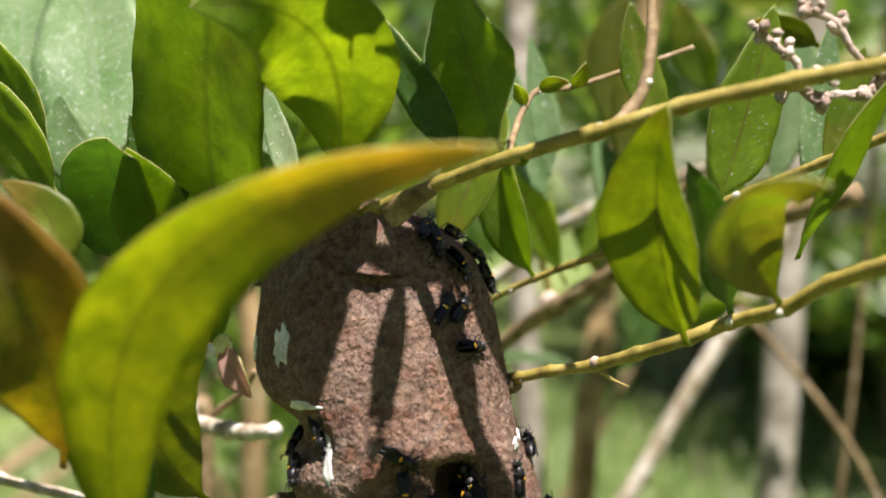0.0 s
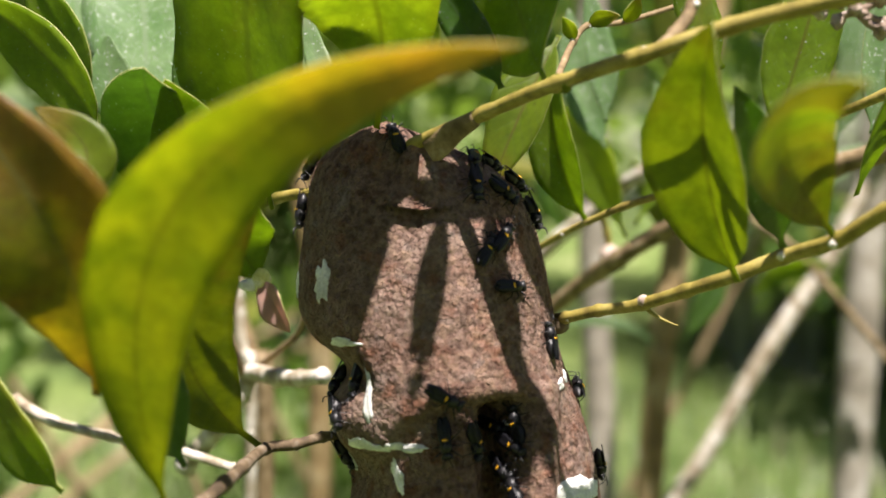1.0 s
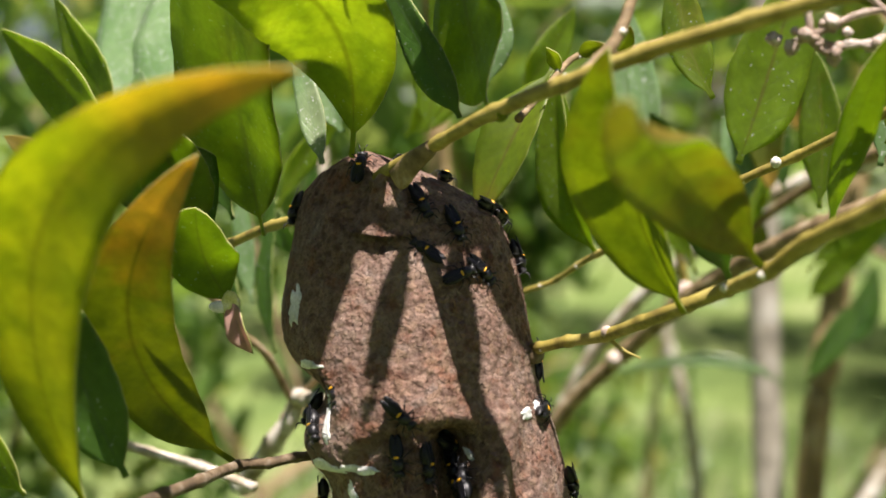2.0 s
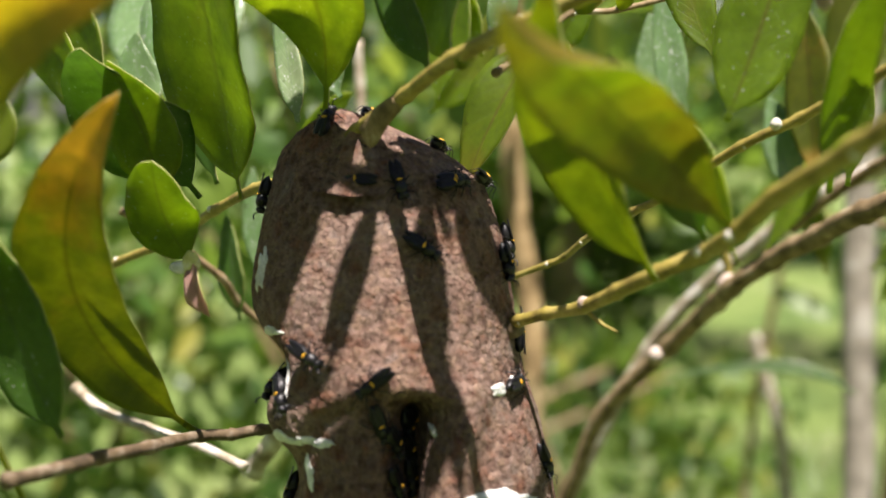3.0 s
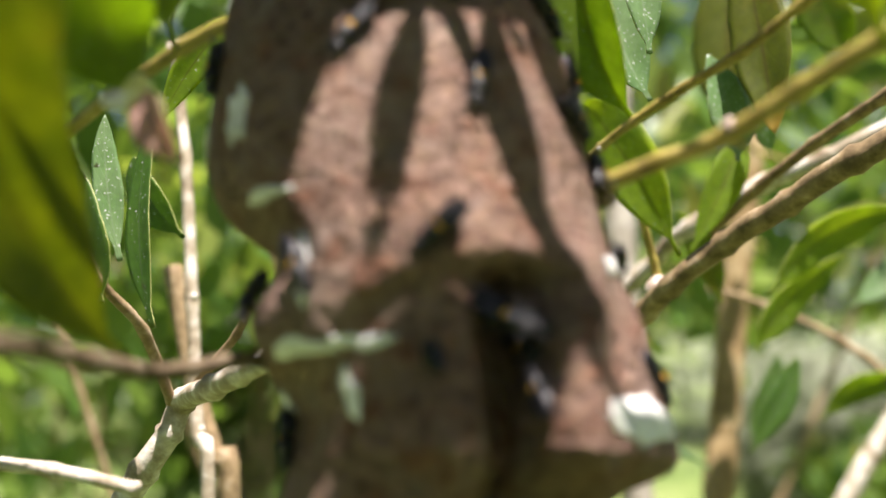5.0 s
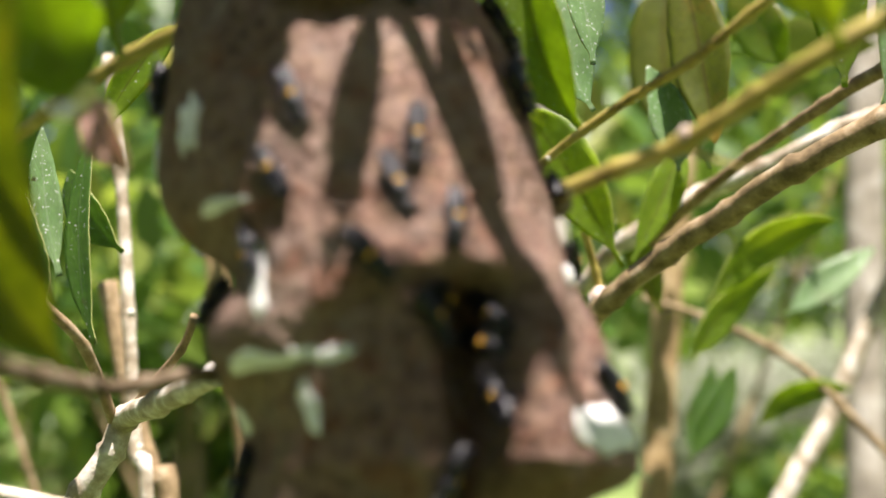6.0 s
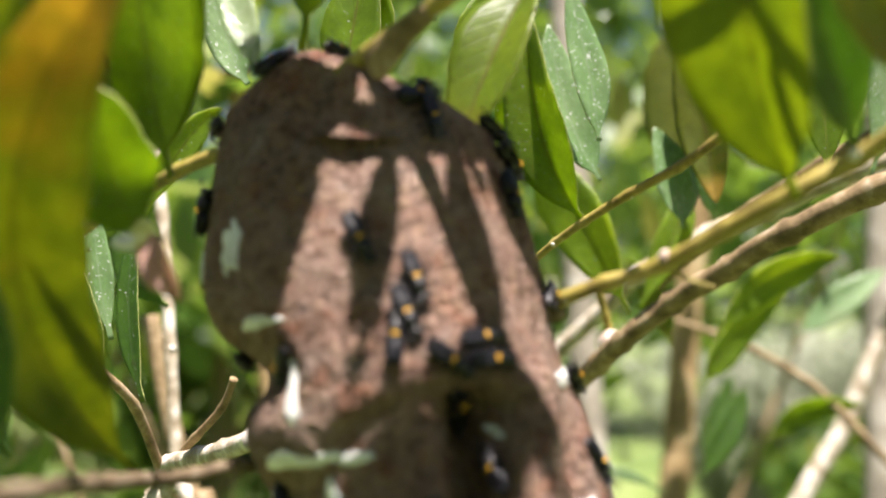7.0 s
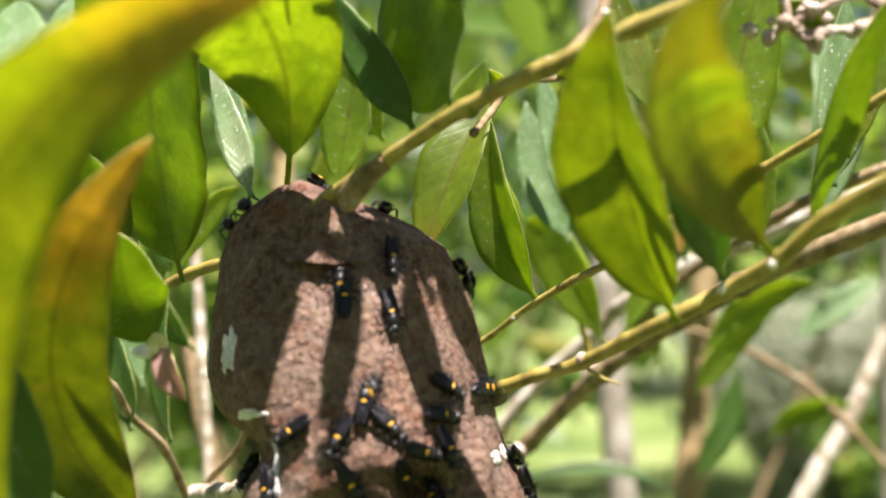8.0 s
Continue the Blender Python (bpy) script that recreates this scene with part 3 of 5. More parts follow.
branch_left = branch([(-0.0486, 0.0767, 1.1925), (-0.0579, 0.0875, 1.1889), (-0.0689, 0.1042, 1.1852), (-0.0839, 0.1283, 1.1806), (-0.0885, 0.1298, 1.1720), (-0.0961, 0.1318, 1.1615), (-0.1126, 0.1392, 1.1414)], 0.0026, 0.0039, grey_bark, '')
twig_left_b = branch([(-0.0839, 0.1283, 1.1806), (-0.0740, 0.1186, 1.1898), (-0.0643, 0.1095, 1.1983), (-0.0593, 0.1038, 1.2065)], 0.0013, 0.0010, brown_bark, '')
twig_left_c = branch([(-0.0870, 0.1276, 1.1806), (-0.0890, 0.1097, 1.1998), (-0.0961, 0.0977, 1.2120), (-0.0979, 0.0887, 1.2213), (-0.1046, 0.0796, 1.2301), (-0.1118, 0.0737, 1.2372), (-0.1238, 0.0679, 1.2442)], 0.0015, 0.0012, brown_bark, '')
stick_grey = branch([(-0.1530, 0.2567, -0.0200), (-0.1390, 0.2567, 0.3798), (-0.1250, 0.2567, 0.7797), (-0.1130, 0.2567, 1.1224), (-0.1182, 0.2624, 1.1624), (-0.1220, 0.2694, 1.2124), (-0.1271, 0.2774, 1.2692), (-0.1333, 0.2838, 1.3150)], 0.0027, 0.0023, grey_bark, '')
stick_tan = branch([(-0.1532, 0.2903, -0.0200), (-0.1392, 0.2903, 0.3779), (-0.1252, 0.2903, 0.7759), (-0.1132, 0.2903, 1.1169), (-0.1206, 0.2948, 1.1490), (-0.1291, 0.2988, 1.1776), (-0.1408, 0.3059, 1.2275)], 0.0050, 0.0040, brown_bark, '')
stick_far = branch([(0.0000, 0.7000, -0.0200), (0.0150, 0.7000, 0.4000), (0.0600, 0.7050, 0.8000), (0.1620, 0.7200, 0.9900), (0.2219, 0.7332, 1.0925), (0.2517, 0.7395, 1.1371), (0.2811, 0.7476, 1.1949), (0.3270, 0.7579, 1.2684)], 0.0078, 0.0070, grey_bark, '')
stem_far = branch([(0.0804, 0.7540, -0.0200), (0.0944, 0.7540, 0.3356), (0.1084, 0.7540, 0.6911), (0.1204, 0.7540, 0.9959), (0.1337, 0.7708, 1.1158), (0.1424, 0.7814, 1.1909), (0.1536, 0.7923, 1.2683), (0.1713, 0.8073, 1.3756), (0.2035, 0.8348, 1.5711), (0.2438, 0.8691, 1.8154)], 0.0128, 0.0107, tan_bark, '')
stem_farc = branch([(-0.1872, 0.6580, -0.0200), (-0.1732, 0.6580, 0.3531), (-0.1592, 0.6580, 0.7262), (-0.1472, 0.6580, 1.0459), (-0.1538, 0.6719, 1.1449), (-0.1715, 0.6839, 1.2304), (-0.1786, 0.6950, 1.3094), (-0.1962, 0.7228, 1.5067), (-0.2182, 0.7574, 1.7533)], 0.0106, 0.0085, tan_bark, '')
trunk_far = branch([(0.2905, 0.9310, -0.0200), (0.3045, 0.9310, 0.1779), (0.3185, 0.9310, 0.3757), (0.3305, 0.9310, 0.5453), (0.3416, 0.9807, 0.8994), (0.3513, 1.0076, 1.0901), (0.3624, 1.0280, 1.2357), (0.3793, 1.0527, 1.4117), (0.4019, 1.0944, 1.7078), (0.4170, 1.1221, 1.9053), (0.4359, 1.1568, 2.1522)], 0.0206, 0.0177, pale_bark, '')
trunk_farc = branch([(0.0550, 0.9550, -0.0200), (0.0690, 0.9550, 0.2378), (0.0830, 0.9550, 0.4956), (0.0950, 0.9550, 0.7165), (0.0825, 0.9992, 1.0308), (0.0748, 1.0218, 1.1915), (0.0722, 1.0447, 1.3547), (0.0691, 1.0726, 1.5528), (0.0652, 1.1074, 1.8003)], 0.0156, 0.0156, pale_bark, '')
spur = branch([(0.0238, 0.0050, 1.2858), (0.0270, 0.0268, 1.2939), (0.0294, 0.0343, 1.2987), (0.0335, 0.0419, 1.3037), (0.0435, 0.0489, 1.3048), (0.0606, 0.0600, 1.3103), (0.0847, 0.0783, 1.3183)], 0.0010, 0.0007, brown_bark, '')
spur_up = branch([(0.0464, -0.0400, 1.2949), (0.0503, -0.0378, 1.2985), (0.0543, -0.0335, 1.3050), (0.0569, -0.0247, 1.3184), (0.0567, -0.0148, 1.3403), (0.0620, -0.0045, 1.3645)], 0.0017, 0.0009, brown_bark, '')
# unseen overhead twig, added to carry the leaves that shade the nest
shadow_twig = branch([(0.0290, -0.0320, 1.4040), (0.0325, -0.0380, 1.4300), (0.0375, -0.0460, 1.4630), (0.0440, -0.0560, 1.5050), (0.0600, -0.0760, 1.5700)], 0.0008, 0.0018, twig_bark, '')
dry_a = branch([(0.0911, -0.0097, 1.3034), (0.0970, -0.0128, 1.3054), (0.1011, -0.0125, 1.3074), (0.1077, -0.0121, 1.3101), (0.1176, -0.0120, 1.3115)], 0.0010, 0.0008, dry_bark, '')
dry_b = branch([(0.0956, -0.0129, 1.3047), (0.0998, -0.0134, 1.3013), (0.1046, -0.0131, 1.3033), (0.1108, -0.0133, 1.3020)], 0.0010, 0.0008, dry_bark, '')
dry_c = branch([(0.0851, -0.0110, 1.3186), (0.0901, -0.0115, 1.3144), (0.0950, -0.0120, 1.3110), (0.0965, -0.0128, 1.3054), (0.1021, -0.0132, 1.3026), (0.1134, -0.0130, 1.3041)], 0.0011, 0.0008, dry_bark, '')
dry_d = branch([(0.0978, -0.0102, 1.3237), (0.1049, -0.0106, 1.3209), (0.1091, -0.0116, 1.3139), (0.1162, -0.0126, 1.3070)], 0.0011, 0.0008, dry_bark, '')
branch_white = branch([(-0.1590, 0.0929, 1.1781), (-0.1427, 0.0853, 1.1726), (-0.1206, 0.0780, 1.1699), (-0.0974, 0.0709, 1.1681), (-0.0752, 0.0635, 1.1646)], 0.0019, 0.0015, grey_bark, '')
thorn = branch([(0.0480, 0.0030, 1.2299), (0.0519, 0.0019, 1.2270), (0.0568, -0.0001, 1.2252)], 0.0007, 0.0002, twig_bark, '')
stick_low = branch([(0.3800, 0.5200, -0.0200), (0.3700, 0.5200, 0.4500), (0.3500, 0.5200, 0.8500), (0.2950, 0.5220, 1.0400), (0.2092, 0.5364, 1.1577), (0.1736, 0.5410, 1.1908), (0.1331, 0.5440, 1.2116), (0.1012, 0.5455, 1.2225)], 0.0029, 0.0020, brown_bark, '')
stick_pale = branch([(0.0500, 1.1600, -0.0200), (0.0300, 1.1600, 0.4000), (0.0160, 1.1600, 0.7500), (0.0070, 1.1620, 0.8790), (-0.0060, 1.1600, 0.9630), (-0.0280, 1.1560, 1.0340), (-0.0340, 1.1540, 1.0600)], 0.0090, 0.0070, grey_bark, '')
twig_node = branch([(0.0527, 0.2418, 1.2118), (0.0505, 0.2398, 1.2220), (0.0470, 0.2349, 1.2355), (0.0436, 0.2302, 1.2511)], 0.0017, 0.0012, twig_bark, '')

leaf(twig_low, (-0.0560, -0.0719, 1.1915), (-0.0450, -0.1118, 1.2632), (0.0178, -0.1382, 1.2932), 0.0255, 8, 44, 10, 'olive', roll=0.4)
leaf(twig_low, (-0.0524, -0.0047, 1.1919), (-0.0610, -0.0469, 1.2341), (-0.0286, -0.0767, 1.2781), 0.0250, 24, 0, 20, 'orange')
leaf(twig_low, (-0.0759, -0.0628, 1.2188), (-0.0759, -0.0849, 1.2564), (-0.1013, -0.0901, 1.2929), 0.0297, 10, 0, 16, 'brown')
leaf(twig_low, (-0.0842, -0.0384, 1.2210), (-0.0983, -0.0362, 1.2368), (-0.1196, -0.0332, 1.2579), 0.0126, -20, 0, 10, 'yellow')
leaf(twig_low, (-0.0893, -0.0493, 1.1924), (-0.1018, -0.0473, 1.2064), (-0.1158, -0.0444, 1.2270), 0.0165, -20, 0, 10, 'green')
leaf(twig_low, (-0.0583, -0.0550, 1.2007), (-0.0674, -0.0586, 1.2237), (-0.0710, -0.0682, 1.2535), 0.0195, 8, 0, 12, 'dark')
leaf(stem_rear, (-0.0488, -0.0138, 1.2376), (-0.0547, -0.0173, 1.2489), (-0.0534, -0.0256, 1.2631), 0.0202, 5, 0, 6, 'green', 1.0)
leaf(stem_rear, (-0.0498, -0.0135, 1.2375), (-0.0452, -0.0175, 1.2318), (-0.0412, -0.0185, 1.2250), 0.0085, 20, 30, 30, 'pink')
leaf(stem_rear, (-0.0667, 0.0209, 1.2520), (-0.0785, 0.0035, 1.2751), (-0.0760, -0.0218, 1.2906), 0.0330, 6, 10, 16, 'dark')
leaf(stem_rear, (-0.0529, 0.0192, 1.2522), (-0.0568, 0.0090, 1.2962), (-0.0475, -0.0260, 1.3455), 0.0500, -28, 0, 14, 'green', 1.3)
leaf(stem_main, (-0.0226, 0.0072, 1.2752), (-0.0232, -0.0151, 1.3139), (-0.0462, -0.0658, 1.3194), 0.0370, -12, 0, 14, 'bright')
leaf(stem_main, (0.0107, -0.0052, 1.2861), (0.0010, -0.0029, 1.3024), (-0.0171, 0.0110, 1.3286), 0.0121, -20, 0, 15, 'dark')
leaf(stem_main, (0.0213, -0.0214, 1.2886), (0.0142, -0.0074, 1.3075), (0.0070, -0.0054, 1.3340), 0.0329, -44, 0, 8, 'green')
leaf(spur, (0.0335, 0.0419, 1.3037), (0.0375, 0.0405, 1.3056), (0.0425, 0.0385, 1.3062), 0.0052, 10, 0, 20, 'yellow')
leaf(spur, (0.0294, 0.0343, 1.2987), (0.0284, 0.0335, 1.3022), (0.0262, 0.0320, 1.3056), 0.0046, -15, 0, 20, 'bright')
leaf(spur, (0.0435, 0.0489, 1.3048), (0.0465, 0.0470, 1.3080), (0.0478, 0.0450, 1.3122), 0.0050, 15, 0, 20, 'yellow')
leaf(stem_main, (-0.0332, 0.0136, 1.2732), (-0.0388, 0.0192, 1.2886), (-0.0466, 0.0257, 1.3110), 0.0080, 6, 0, 10, 'pale')
leaf(stem_rear, (-0.1048, 0.0719, 1.2728), (-0.1107, 0.0943, 1.3102), (-0.1282, 0.1348, 1.3542), 0.0412, 4, 0, 10, 'pale', 0.6)
leaf(stem_rear, (-0.1303, 0.0904, 1.2822), (-0.1400, 0.1127, 1.3188), (-0.1541, 0.1526, 1.3588), 0.0342, 4, 0, 10, 'pale', 0.6)
leaf(stem_rear, (-0.1015, 0.0204, 1.2730), (-0.1161, 0.0231, 1.2924), (-0.1409, 0.0260, 1.3128), 0.0213, -20, 0, 14, 'green')
leaf(stem_rear, (-0.1097, 0.0387, 1.2813), (-0.1193, 0.0415, 1.3009), (-0.1334, 0.0447, 1.3239), 0.0171, -20, 0, 15, 'green')
leaf(twig_right, (0.0692, -0.0186, 1.2400), (0.0579, -0.0383, 1.2708), (0.0555, -0.0616, 1.3002), 0.0258, -36, 0, 38, 'yellow')
leaf(twig_right, (0.0883, -0.0375, 1.2519), (0.0687, -0.0718, 1.2772), (0.0693, -0.1389, 1.2876), 0.0220, 14, 0, 20, 'yellow', wave=0.4, roll=-0.25)
leaf(twig_right, (0.0793, -0.0185, 1.2481), (0.0717, -0.0318, 1.2680), (0.0625, -0.0463, 1.2873), 0.0132, 2, 0, 20, 'dark')
leaf(twig_mid, (0.0358, 0.0734, 1.2444), (0.0257, 0.0712, 1.2678), (0.0234, 0.0687, 1.2989), 0.0159, -20, 0, 40, 'green')
leaf(twig_mid, (0.0579, 0.2193, 1.2221), (0.0389, 0.2246, 1.2600), (0.0267, 0.2267, 1.2754), 0.0241, -20, 0, 10, 'bright')
leaf(twig_mid, (0.0257, 0.0484, 1.3009), (0.0151, 0.0384, 1.2788), (0.0065, 0.0352, 1.2565), 0.0183, 24, 0, 30, 'yellow')
leaf(stem_main, (-0.0281, 0.1074, 1.2816), (-0.0253, 0.1104, 1.3028), (-0.0205, 0.1138, 1.3271), 0.0187, -20, 0, 15, 'bright')
leaf(stem_main, (-0.0005, 0.0752, 1.2967), (0.0030, 0.0773, 1.3111), (0.0015, 0.0795, 1.3268), 0.0094, 20, 0, 15, 'pale')
leaf(twig_mid, (0.0452, 0.1564, 1.2634), (0.0358, 0.1596, 1.2860), (0.0306, 0.1636, 1.3151), 0.0173, 14, 0, 15, 'pale')
leaf(branch_back, (0.0994, 0.3593, 1.3638), (0.0929, 0.3531, 1.3192), (0.1003, 0.3476, 1.2806), 0.0327, 20, 0, 20, 'orange')
leaf(branch_back, (0.0791, 0.2063, 1.3251), (0.0839, 0.2013, 1.2896), (0.0865, 0.1969, 1.2586), 0.0204, 20, 0, 20, 'orange')
leaf(twig_right, (0.1027, 0.0098, 1.2589), (0.1067, -0.0122, 1.2854), (0.1169, -0.0259, 1.3101), 0.0105, 30, 0, 20, 'green')
leaf(twig_left_c, (-0.0971, 0.1157, 1.2181), (-0.1017, 0.1186, 1.2392), (-0.1032, 0.1213, 1.2584), 0.0085, 16, 0, 10, 'pale')
leaf(twig_left_c, (-0.0873, 0.1132, 1.2004), (-0.0923, 0.1171, 1.2283), (-0.0896, 0.1212, 1.2571), 0.0083, -20, 0, 15, 'dark')
# unseen leaves added overhead, placed to cast the stripes of shadow on the nest
leaf(shadow_twig, (-0.0025, -0.0353, 1.4050), (-0.0017, -0.0478, 1.4050), (0.0020, -0.0581, 1.4050), 0.0160, 84, 0, 4, 'green')
leaf(shadow_twig, (0.0033, -0.0391, 1.4050), (0.0204, -0.0378, 1.4050), (0.0343, -0.0270, 1.4050), 0.0080, -74, 0, 4, 'green')
leaf(shadow_twig, (0.0200, -0.0306, 1.4050), (0.0319, -0.0254, 1.4050), (0.0415, -0.0131, 1.4050), 0.0140, -74, 0, 4, 'green')
leaf(shadow_twig, (0.0151, -0.0259, 1.4050), (0.0248, -0.0155, 1.4050), (0.0349, -0.0090, 1.4050), 0.0125, -74, 0, 4, 'green')
leaf(shadow_twig, (0.0186, -0.0372, 1.4050), (0.0184, -0.0549, 1.4050), (0.0194, -0.0693, 1.4050), 0.0082, -8, 0, 4, 'green')
leaf(shadow_twig, (0.0168, -0.0524, 1.4050), (0.0188, -0.0627, 1.4050), (0.0181, -0.0692, 1.4050), 0.0070, 83, 0, 4, 'green')
leaf(shadow_twig, (0.0280, -0.0350, 1.4050), (0.0368, -0.0466, 1.4050), (0.0450, -0.0562, 1.4050), 0.0092, -88, 0, 4, 'green')
leaf(shadow_twig, (0.0447, -0.0539, 1.4050), (0.0516, -0.0639, 1.4050), (0.0580, -0.0748, 1.4050), 0.0060, -89, 0, 4, 'green')
leaf(shadow_twig, (0.0341, -0.0284, 1.4050), (0.0449, -0.0288, 1.4050), (0.0553, -0.0198, 1.4050), 0.0155, -74, 0, 4, 'green')
leaf(shadow_twig, (0.0150, -0.0702, 1.4050), (0.0318, -0.0742, 1.4050), (0.0415, -0.0629, 1.4050), 0.0130, -75, 0, 4, 'green')
leaf(shadow_twig, (0.0133, -0.0343, 1.4050), (0.0166, -0.0315, 1.4050), (0.0248, -0.0272, 1.4050), 0.0090, -74, 0, 4, 'green')
leaf(shadow_twig, (-0.0219, -0.0192, 1.4050), (-0.0159, -0.0215, 1.4050), (-0.0037, -0.0248, 1.4050), 0.0150, -79, 0, 4, 'green')
leaf(shadow_twig, (0.0168, -0.0397, 1.4050), (0.0200, -0.0336, 1.4050), (0.0252, -0.0210, 1.4050), 0.0085, -77, 0, 4, 'green')
leaf(shadow_twig, (0.0462, -0.0587, 1.4050), (0.0482, -0.0646, 1.4050), (0.0509, -0.0727, 1.4050), 0.0070, 86, 0, 4, 'green')
leaf(shadow_twig, (0.0193, -0.0729, 1.4050), (0.0272, -0.0766, 1.4050), (0.0372, -0.0778, 1.4050), 0.0080, -79, 0, 4, 'green')
leaf(shadow_twig, (0.0163, -0.0727, 1.4050), (0.0271, -0.0797, 1.4050), (0.0404, -0.0758, 1.4050), 0.0130, -77, 0, 4, 'green')
leaf(twig_right, (0.0798, 0.0035, 1.2748), (0.0864, 0.0065, 1.2965), (0.0944, 0.0108, 1.3269), 0.0205, 10, 0, 12, 'bright')
leaf(twig_right, (0.1170, 0.0547, 1.2730), (0.1204, 0.0580, 1.2963), (0.1237, 0.0622, 1.3263), 0.0151, 10, 0, 12, 'pale')
leaf(twig_right, (0.0717, 0.0402, 1.2916), (0.0637, 0.0426, 1.3091), (0.0605, 0.0456, 1.3298), 0.0129, 10, 0, 12, 'green')
leaf(stem_rear, (-0.1005, 0.0550, 1.2751), (-0.1086, 0.0563, 1.2844), (-0.1116, 0.0587, 1.3015), 0.0168, 10, 0, 10, 'pale')
leaf(stem_rear, (-0.0694, 0.0351, 1.2555), (-0.0776, 0.0380, 1.2759), (-0.0859, 0.0408, 1.2958), 0.0139, -20, 0, 15, 'dark')
leaf(twig_mid, (0.0301, 0.1039, 1.2566), (0.0229, 0.1060, 1.2710), (0.0193, 0.0928, 1.2994), 0.0175, -20, 0, 15, 'green')
leaf(twig_mid, (0.0442, 0.1407, 1.2736), (0.0417, 0.1439, 1.2966), (0.0359, 0.1480, 1.3258), 0.0119, 16, 0, 15, 'pale')
leaf(twig_mid, (0.0921, 0.2413, 1.2565), (0.0901, 0.2440, 1.2760), (0.0895, 0.2477, 1.3023), 0.0111, -20, 0, 15, 'dark')
leaf(twig_mid, (-0.0134, 0.1096, 1.2967), (-0.0212, 0.1117, 1.3120), (-0.0292, 0.1141, 1.3293), 0.0143, -20, 0, 15, 'bright')
leaf(twig_mid, (0.0015, 0.1269, 1.2981), (0.0100, 0.1283, 1.3081), (0.0188, 0.1307, 1.3253), 0.0133, 20, 0, 15, 'bright')
leaf(stem_rear, (-0.0474, 0.0731, 1.2817), (-0.0534, 0.0750, 1.2954), (-0.0553, 0.0781, 1.3168), 0.0112, 16, 0, 15, 'pale')
leaf(twig_left_c, (-0.0890, 0.1207, 1.2534), (-0.0777, 0.1236, 1.2741), (-0.0661, 0.1251, 1.2852), 0.0097, 20, 0, 15, 'bright')
leaf(twig_left_c, (-0.0953, 0.1686, 1.2284), (-0.1074, 0.1705, 1.2413), (-0.1121, 0.1723, 1.2542), 0.0131, -20, 0, 15, 'dark')
leaf(branch_back, (0.0641, 0.2539, 1.2245), (0.0789, 0.2579, 1.2530), (0.0841, 0.2603, 1.2698), 0.0140, 0, 0, 15, 'bright')
leaf(branch_back, (0.1042, 0.3380, 1.2118), (0.1321, 0.3416, 1.2374), (0.1614, 0.3428, 1.2461), 0.0176, 20, 0, 10, 'bright')
leaf(branch_back, (0.1401, 0.6689, 1.1236), (0.1528, 0.6720, 1.1455), (0.1610, 0.6772, 1.1829), 0.0244, -20, 0, 10, 'dark')
leaf(branch_back, (0.1396, 0.3170, 1.3071), (0.1273, 0.3198, 1.3271), (0.1199, 0.3234, 1.3523), 0.0236, -20, 0, 10, 'green')
leaf(twig_right, (0.1254, 0.0783, 1.3187), (0.1146, 0.0791, 1.3243), (0.1035, 0.0794, 1.3266), 0.0103, -20, 0, 10, 'orange')
leaf(twig_mid, (0.1177, 0.0384, 1.2793), (0.1231, 0.0409, 1.2970), (0.1289, 0.0439, 1.3179), 0.0109, -20, 0, 15, 'green')
leaf(twig_mid, (0.1318, 0.1735, 1.2631), (0.1426, 0.1799, 1.3082), (0.1364, 0.1841, 1.3383), 0.0239, 20, 0, 15, 'pale')
leaf(twig_mid, (0.0759, 0.2062, 1.2517), (0.0740, 0.2086, 1.2686), (0.0678, 0.2113, 1.2878), 0.0159, 16, 0, 15, 'pale')
leaf(twig_mid, (0.1026, 0.1041, 1.2577), (0.1029, 0.1076, 1.2827), (0.1001, 0.1111, 1.3079), 0.0148, -20, 0, 15, 'green')
leaf(stem_main, (-0.0560, 0.1758, 1.2792), (-0.0411, 0.1782, 1.2967), (-0.0335, 0.1813, 1.3182), 0.0173, 20, 0, 15, 'bright')
leaf(twig_left_c, (-0.0951, 0.0969, 1.2064), (-0.0993, 0.0992, 1.2226), (-0.1035, 0.1019, 1.2419), 0.0139, -20, 0, 12, 'dark')
leaf(branch_back, (0.0954, 0.4972, 1.1230), (0.0511, 0.4991, 1.1368), (-0.0194, 0.4972, 1.1233), 0.0084, 5, 0, 10, 'pale')
leaf(stem_rear, (-0.0664, 0.0004, 1.2530), (-0.0691, -0.0041, 1.2695), (-0.0727, -0.0153, 1.2879), 0.0215, 8, 0, 8, 'green')
leaf(branch_back, (0.1078, 0.4033, 1.1882), (0.1225, 0.4063, 1.2091), (0.1510, 0.4096, 1.2326), 0.0171, 20, 0, 15, 'bright')
leaf(branch_back, (0.0847, 0.3376, 1.2089), (0.0788, 0.3407, 1.2309), (0.0677, 0.3431, 1.2485), 0.0140, -20, 0, 15, 'green')
leaf(branch_back, (0.1816, 0.5437, 1.2101), (0.2091, 0.5464, 1.2289), (0.2367, 0.5490, 1.2478), 0.0208, -20, 0, 15, 'pale')
leaf(branch_back, (0.1069, 0.4306, 1.1382), (0.1223, 0.4340, 1.1624), (0.1322, 0.4371, 1.1842), 0.0155, 0, 0, 15, 'dark')
leaf(branch_back, (0.1606, 0.5348, 1.1464), (0.1843, 0.5374, 1.1648), (0.2164, 0.5377, 1.1670), 0.0174, 20, 0, 15, 'green')
leaf(twig_low, (-0.0889, -0.0535, 1.2601), (-0.0813, -0.0486, 1.2708), (-0.0937, -0.0471, 1.2812), 0.0137, 10, 0, 10, 'yellow')


